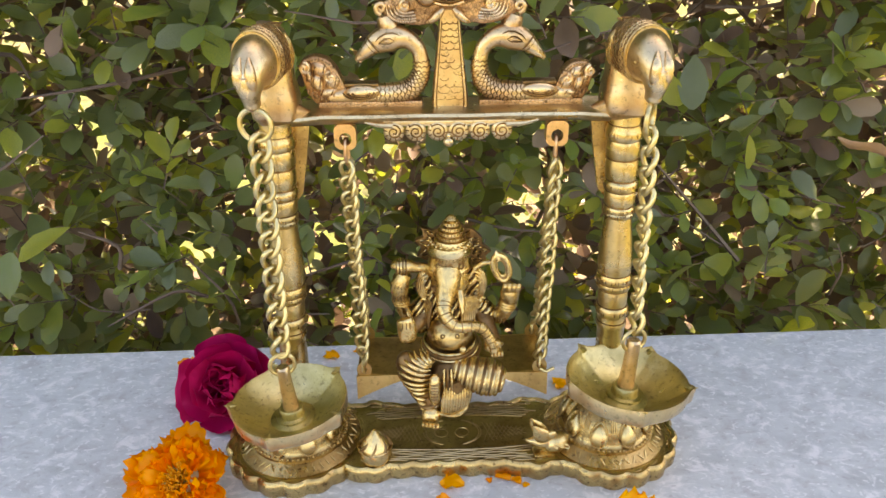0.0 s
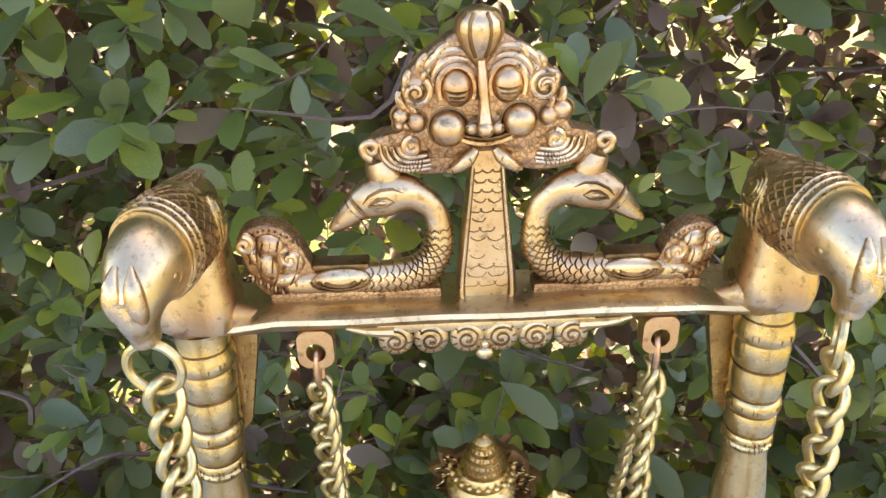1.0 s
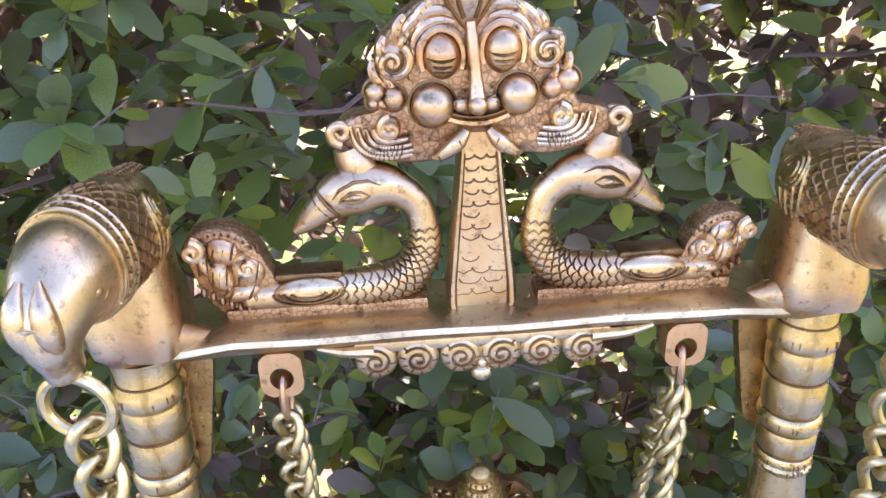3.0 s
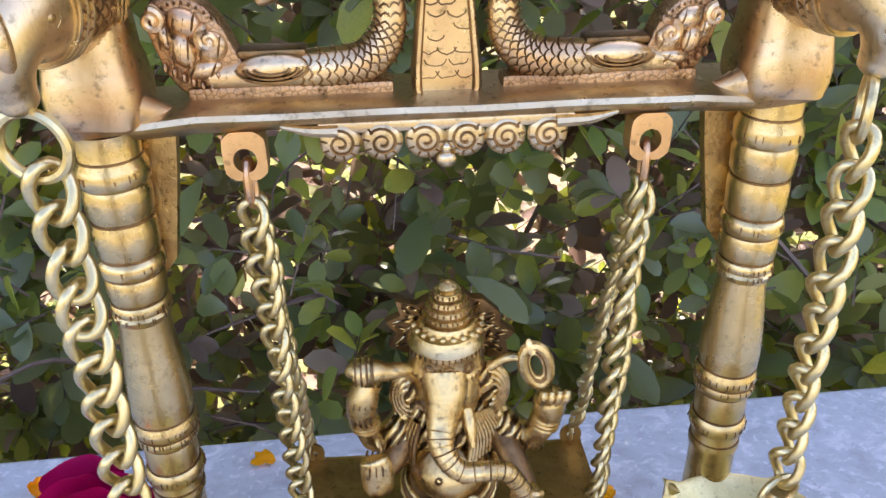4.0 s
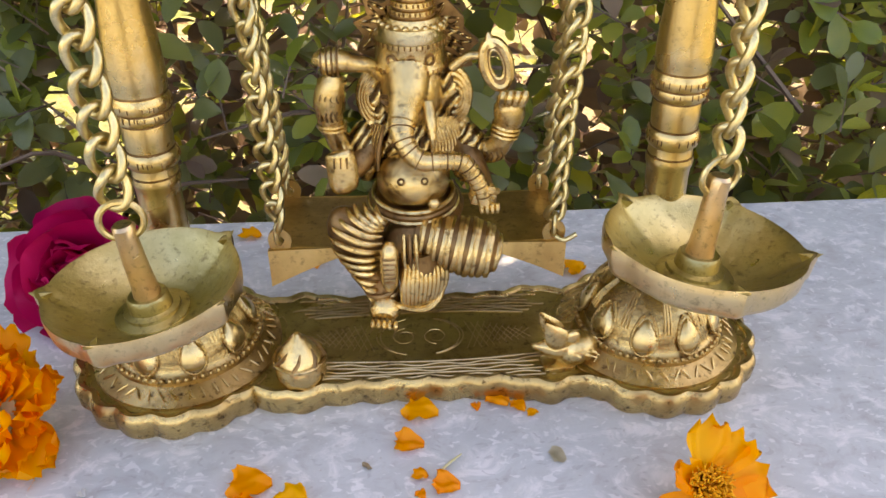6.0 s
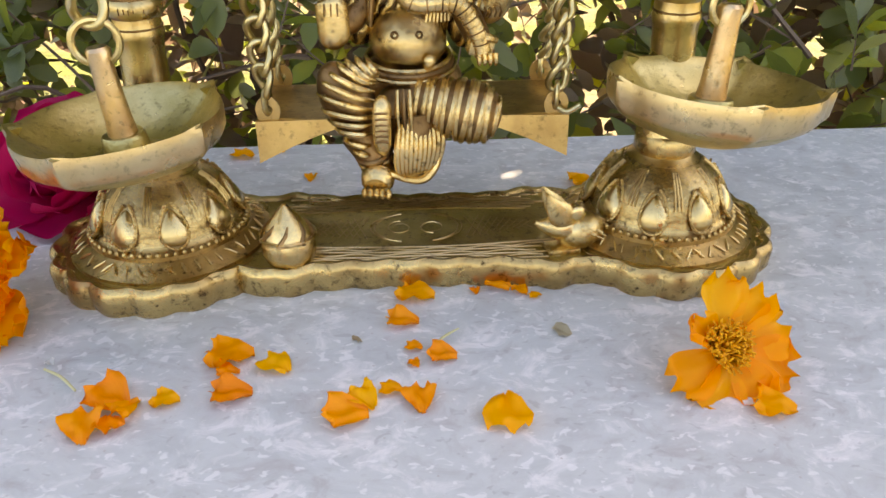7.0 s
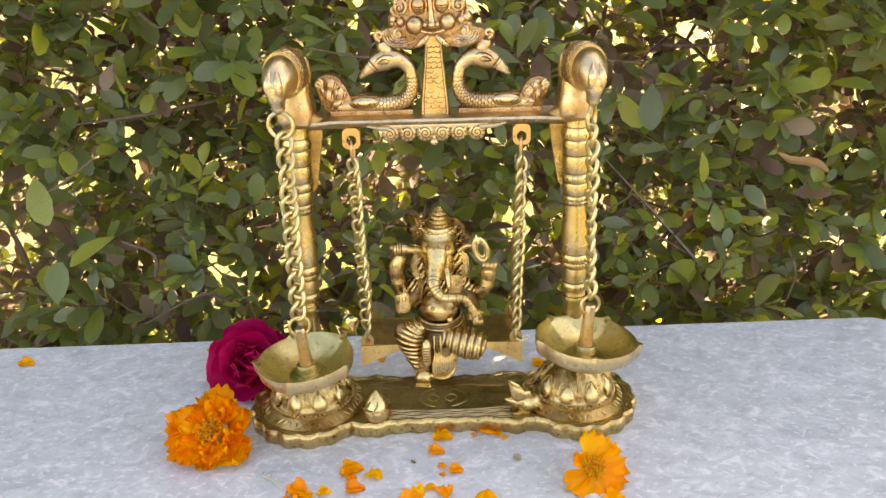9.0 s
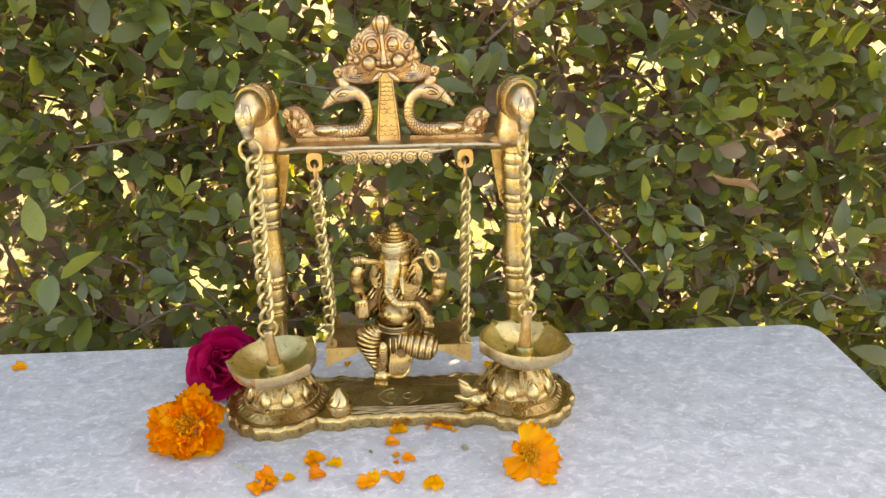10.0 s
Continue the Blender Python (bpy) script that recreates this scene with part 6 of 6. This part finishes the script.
# leaf as unit mesh: 3 x 2 quads, folded along the midrib
LU = np.array([(u, v) for v in (0.0, 0.28, 0.6, 0.87, 1.0) for u in (-1, 0, 1)])
LW = {0.0: 0.06, 0.28: 0.70, 0.6: 1.0, 0.87: 0.72, 1.0: 0.16}


def leaf_points(L, W, fold, curl):
    pts = []
    for u, v in LU:
        w = W / 2 * LW[v]
        pts.append((u * w, L * v, fold * abs(u) * w - curl * L * v * v))
    return np.array(pts)


LEAF_FACES = [(r * 3 + c, r * 3 + c + 1, r * 3 + c + 4, r * 3 + c + 3) for r in range(4) for c in range(2)]


def basis(d, roll):
    """Columns: across, along d, up of a leaf; up leans to the sky, then rolls."""
    d = d / np.linalg.norm(d)
    up = np.array((0.0, -0.25, 1.0))
    side = np.cross(d, up)
    side = side / (np.linalg.norm(side) + 1e-9)
    nup = np.cross(side, d)
    c, s = math.cos(roll), math.sin(roll)
    side, nup = c * side + s * nup, c * nup - s * side
    return np.stack((side, d, nup), 1)


twigs, leaves = [], []                   # twig: two ends and radius; leaf: place, axes, size
MAIN, ALL = 9800, 13200
for k in range(ALL):
    deep = hrnd.random() ** 1.15
    if k < MAIN:
        x, z = hrnd.uniform(-0.80, 0.80), hrnd.uniform(-0.50, 0.66)
    else:
        # unseen upper growth, added so that the hedge shades the table
        x, z = hrnd.uniform(-1.3, 1.3), hrnd.uniform(0.55, 1.05)
    f = hedge_front(x, z)
    y = f + 0.012 + deep * 0.40
    thin = noise.noise(Vector((x * 7, y * 7, z * 7 + 20)))
    sparse = 0.20 if x < -0.10 and z < 0.14 else 0.0        # the hedge has thinned low at one side
    if thin > 0.46 - sparse and k < MAIN:
        continue
    d = np.array((hrnd.gauss(0, 0.55), -abs(hrnd.gauss(0.45, 0.45)) if hrnd.random() < 0.8 else 0.4, hrnd.gauss(0.45, 0.5)))
    d = d / np.linalg.norm(d)
    Ltw = hrnd.uniform(0.025, 0.055)
    p0 = np.array((x, y, z)) - d * Ltw * 0.6
    p1 = p0 + d * Ltw
    twigs.append((p0, p1, 0.0008))
    nl = hrnd.randint(5, 8)
    big = hrnd.uniform(0.75, 1.25) * (1.5 if k >= MAIN else 1.0)
    across = np.cross(d, (0.3, 0.2, 1.0))
    across = across / np.linalg.norm(across)
    other = np.cross(d, across)
    for i in range(nl):
        t = (i + 0.6) / nl
        ang = i * 2.4 + hrnd.uniform(-0.5, 0.5)
        out = (math.cos(ang) * across + math.sin(ang) * other) * (1.0 - 0.45 * t) + d * (0.35 + 0.7 * t) + np.array((0, 0, -0.12))
        L = 0.0285 * big * hrnd.uniform(0.7, 1.2) * (1.0 if i < nl - 2 else 0.75)
        leaves.append((p0 + d * Ltw * t, basis(out, hrnd.gauss(0, 0.5)), L, L * hrnd.uniform(0.48, 0.62), hrnd.uniform(0.1, 0.5), hrnd.uniform(-0.05, 0.25)))
# a few large old leaves stand out in front
for k in range(70):
    x, z = hrnd.uniform(-0.6, 0.6), hrnd.uniform(-0.1, 0.5)
    p = np.array((x, hedge_front(x, z) + hrnd.uniform(-0.005, 0.05), z))
    L = hrnd.uniform(0.034, 0.046)
    leaves.append((p, basis(np.array((hrnd.gauss(0, 0.7), -0.5, hrnd.gauss(-0.1, 0.6))), hrnd.gauss(0, 0.5)), L, L * 0.55, 0.2, 0.15))

near = sorted((l for l in leaves if abs(l[0][0]) < 0.42 and -0.10 < l[0][2] < 0.46), key=lambda l: l[0][1] - math.tan(TURN_H) * l[0][0])[:300]
near_ids = {id(l) for l in near}
NEAR_Y = min(l[0][1] - math.tan(TURN_H) * l[0][0] for l in near)
V, F, brown_faces = [], [], []
drnd = random.Random(77)
for l in leaves:
    if id(l) in near_ids:
        continue
    p, B, L, W, fo, cu = l
    base = len(V) * 15
    V.append(leaf_points(L, W, fo, cu) @ B.T + p)
    F.extend([[base + q for q in f] for f in LEAF_FACES])
    # the deeper a leaf sits, the likelier it turns brown
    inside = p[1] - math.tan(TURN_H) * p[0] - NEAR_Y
    brown_faces.extend([1 if drnd.random() < min(0.55, 4.0 * max(0.0, inside - 0.04)) else 0] * len(LEAF_FACES))
me = bpy.data.meshes.new("foliage")
me.from_pydata((np.concatenate(V) - (0, 0.45, -0.75)).tolist(), [], F)
me.shade_smooth()
me.materials.append(M_LEAVES)
me.materials.append(M_INNER_BROWN)       # brown twigs and brown shade inside the hedge, put into leaf colour
me.polygons.foreach_set("material_index", brown_faces)
fol = new("foliage", me)
fol.parent = hedge
tagged(fol, "mass of small oval green leaves", kind="stuff")
shapes = []
for k, (fo, cu) in enumerate(((0.15, 0.1), (0.35, 0.0), (0.2, 0.22), (0.45, 0.12))):
    me = bpy.data.meshes.new("leaf")
    me.from_pydata(leaf_points(1.0, 0.56, fo, cu).tolist(), [], LEAF_FACES)
    me.shade_smooth()
    me.materials.append(M_LEAF)
    shapes.append(me)
for i, (p, B, L, W, fo, cu) in enumerate(near):
    ob = new("leaf", shapes[i % 4])
    ob.parent = hedge
    m = Matrix.Identity(4)
    for r in range(3):
        for c in range(3):
            m[r][c] = B[r][c] * L
    m.translation = Vector(p) - Vector((0, 0.45, -0.75))
    ob.matrix_local = m
bm = bmesh.new()                         # one dry leaf caught in the twigs
rr = [[bm.verts.new((0.016 * (j / 5 - 0.5) * math.sin(math.pi * (0.08 + 0.9 * i / 6)), 0.055 * (i / 6 - 0.5), 0.003 * math.sin(i) + 0.004 * abs(j / 5 - 0.5))) for j in range(6)] for i in range(7)]
grid_faces(bm, rr, False)
dry = part("dry_leaf", bm, M_DRY, hedge, "dry brown leaf caught in twigs")
dry.matrix_local = Matrix.Translation((0.325, 0.16 - 0.45 + 0.05, 0.118 + 0.75)) @ pose(0, 0, 0, 30, 40, 118)

# stems: trunks from the ground, forked limbs, thin twigs
bm = bmesh.new()
for k in range(26):
    x = -1.0 + 2.0 * (k + hrnd.uniform(-0.3, 0.3)) / 25
    y = 0.44 + hrnd.uniform(-0.05, 0.06) + math.tan(TURN_H) * x
    p, r = Vector((x, y, -0.75)), hrnd.uniform(0.004, 0.008)
    pts = [(*p, r)]
    for i in range(9):
        p = p + Vector((hrnd.uniform(-0.10, 0.10), hrnd.uniform(-0.03, 0.03), 0.15))
        r *= 0.86
        pts.append((*p, r))
    sweep(bm, pts, 6, 0, 1, 3)
for v in bm.verts:
    v.co -= Vector((0, 0.45, -0.75))
part("trunk", bm, M_TWIG, hedge, "grey-brown hedge stems")
bm = bmesh.new()
for k in range(430):
    x, z = hrnd.uniform(-0.8, 0.8), hrnd.uniform(-0.4, 0.55)
    f = hedge_front(x, z)
    p = Vector((x, f + hrnd.uniform(0.01, 0.22), z))
    d = Vector((hrnd.gauss(0, 0.8), hrnd.gauss(-0.3, 0.4), hrnd.gauss(0.35, 0.5))).normalized()
    L, r = hrnd.uniform(0.05, 0.15), hrnd.uniform(0.0008, 0.0022)
    q = p + d * L * 0.5 + Vector((hrnd.uniform(-0.025, 0.025), 0, hrnd.uniform(-0.025, 0.025)))
    sweep(bm, [(*p, r), (*q, r * 0.8), (*(p + d * L), r * 0.35)], 5, 0, 1, 3)
for v in bm.verts:
    v.co -= Vector((0, 0.45, -0.75))
tagged(part("twig_tangle", bm, M_TWIG, hedge, "tangle of thin bare twigs"), kind="stuff")
TV, TF = [], []
for a, b, r in twigs:
    d = (b - a) / np.linalg.norm(b - a)
    s = np.cross(d, (0.3, 0.7, 0.2))
    s = s / np.linalg.norm(s)
    t = np.cross(d, s)
    base = len(TV)
    for p, q in ((a, r), (b, r * 0.5)):
        for c in range(3):
            TV.append(p + q * (math.cos(c * 2.094) * s + math.sin(c * 2.094) * t) - (0, 0.45, -0.75))
    TF.extend([[base + c, base + (c + 1) % 3, base + 3 + (c + 1) % 3, base + 3 + c] for c in range(3)])
me = bpy.data.meshes.new("twigs")
me.from_pydata([list(v) for v in TV], [], TF)
me.materials.append(M_TWIG)
tw = new("fine_growth", me)
tw.parent = hedge
tagged(tw, "fine leaf-bearing twigs", kind="stuff")
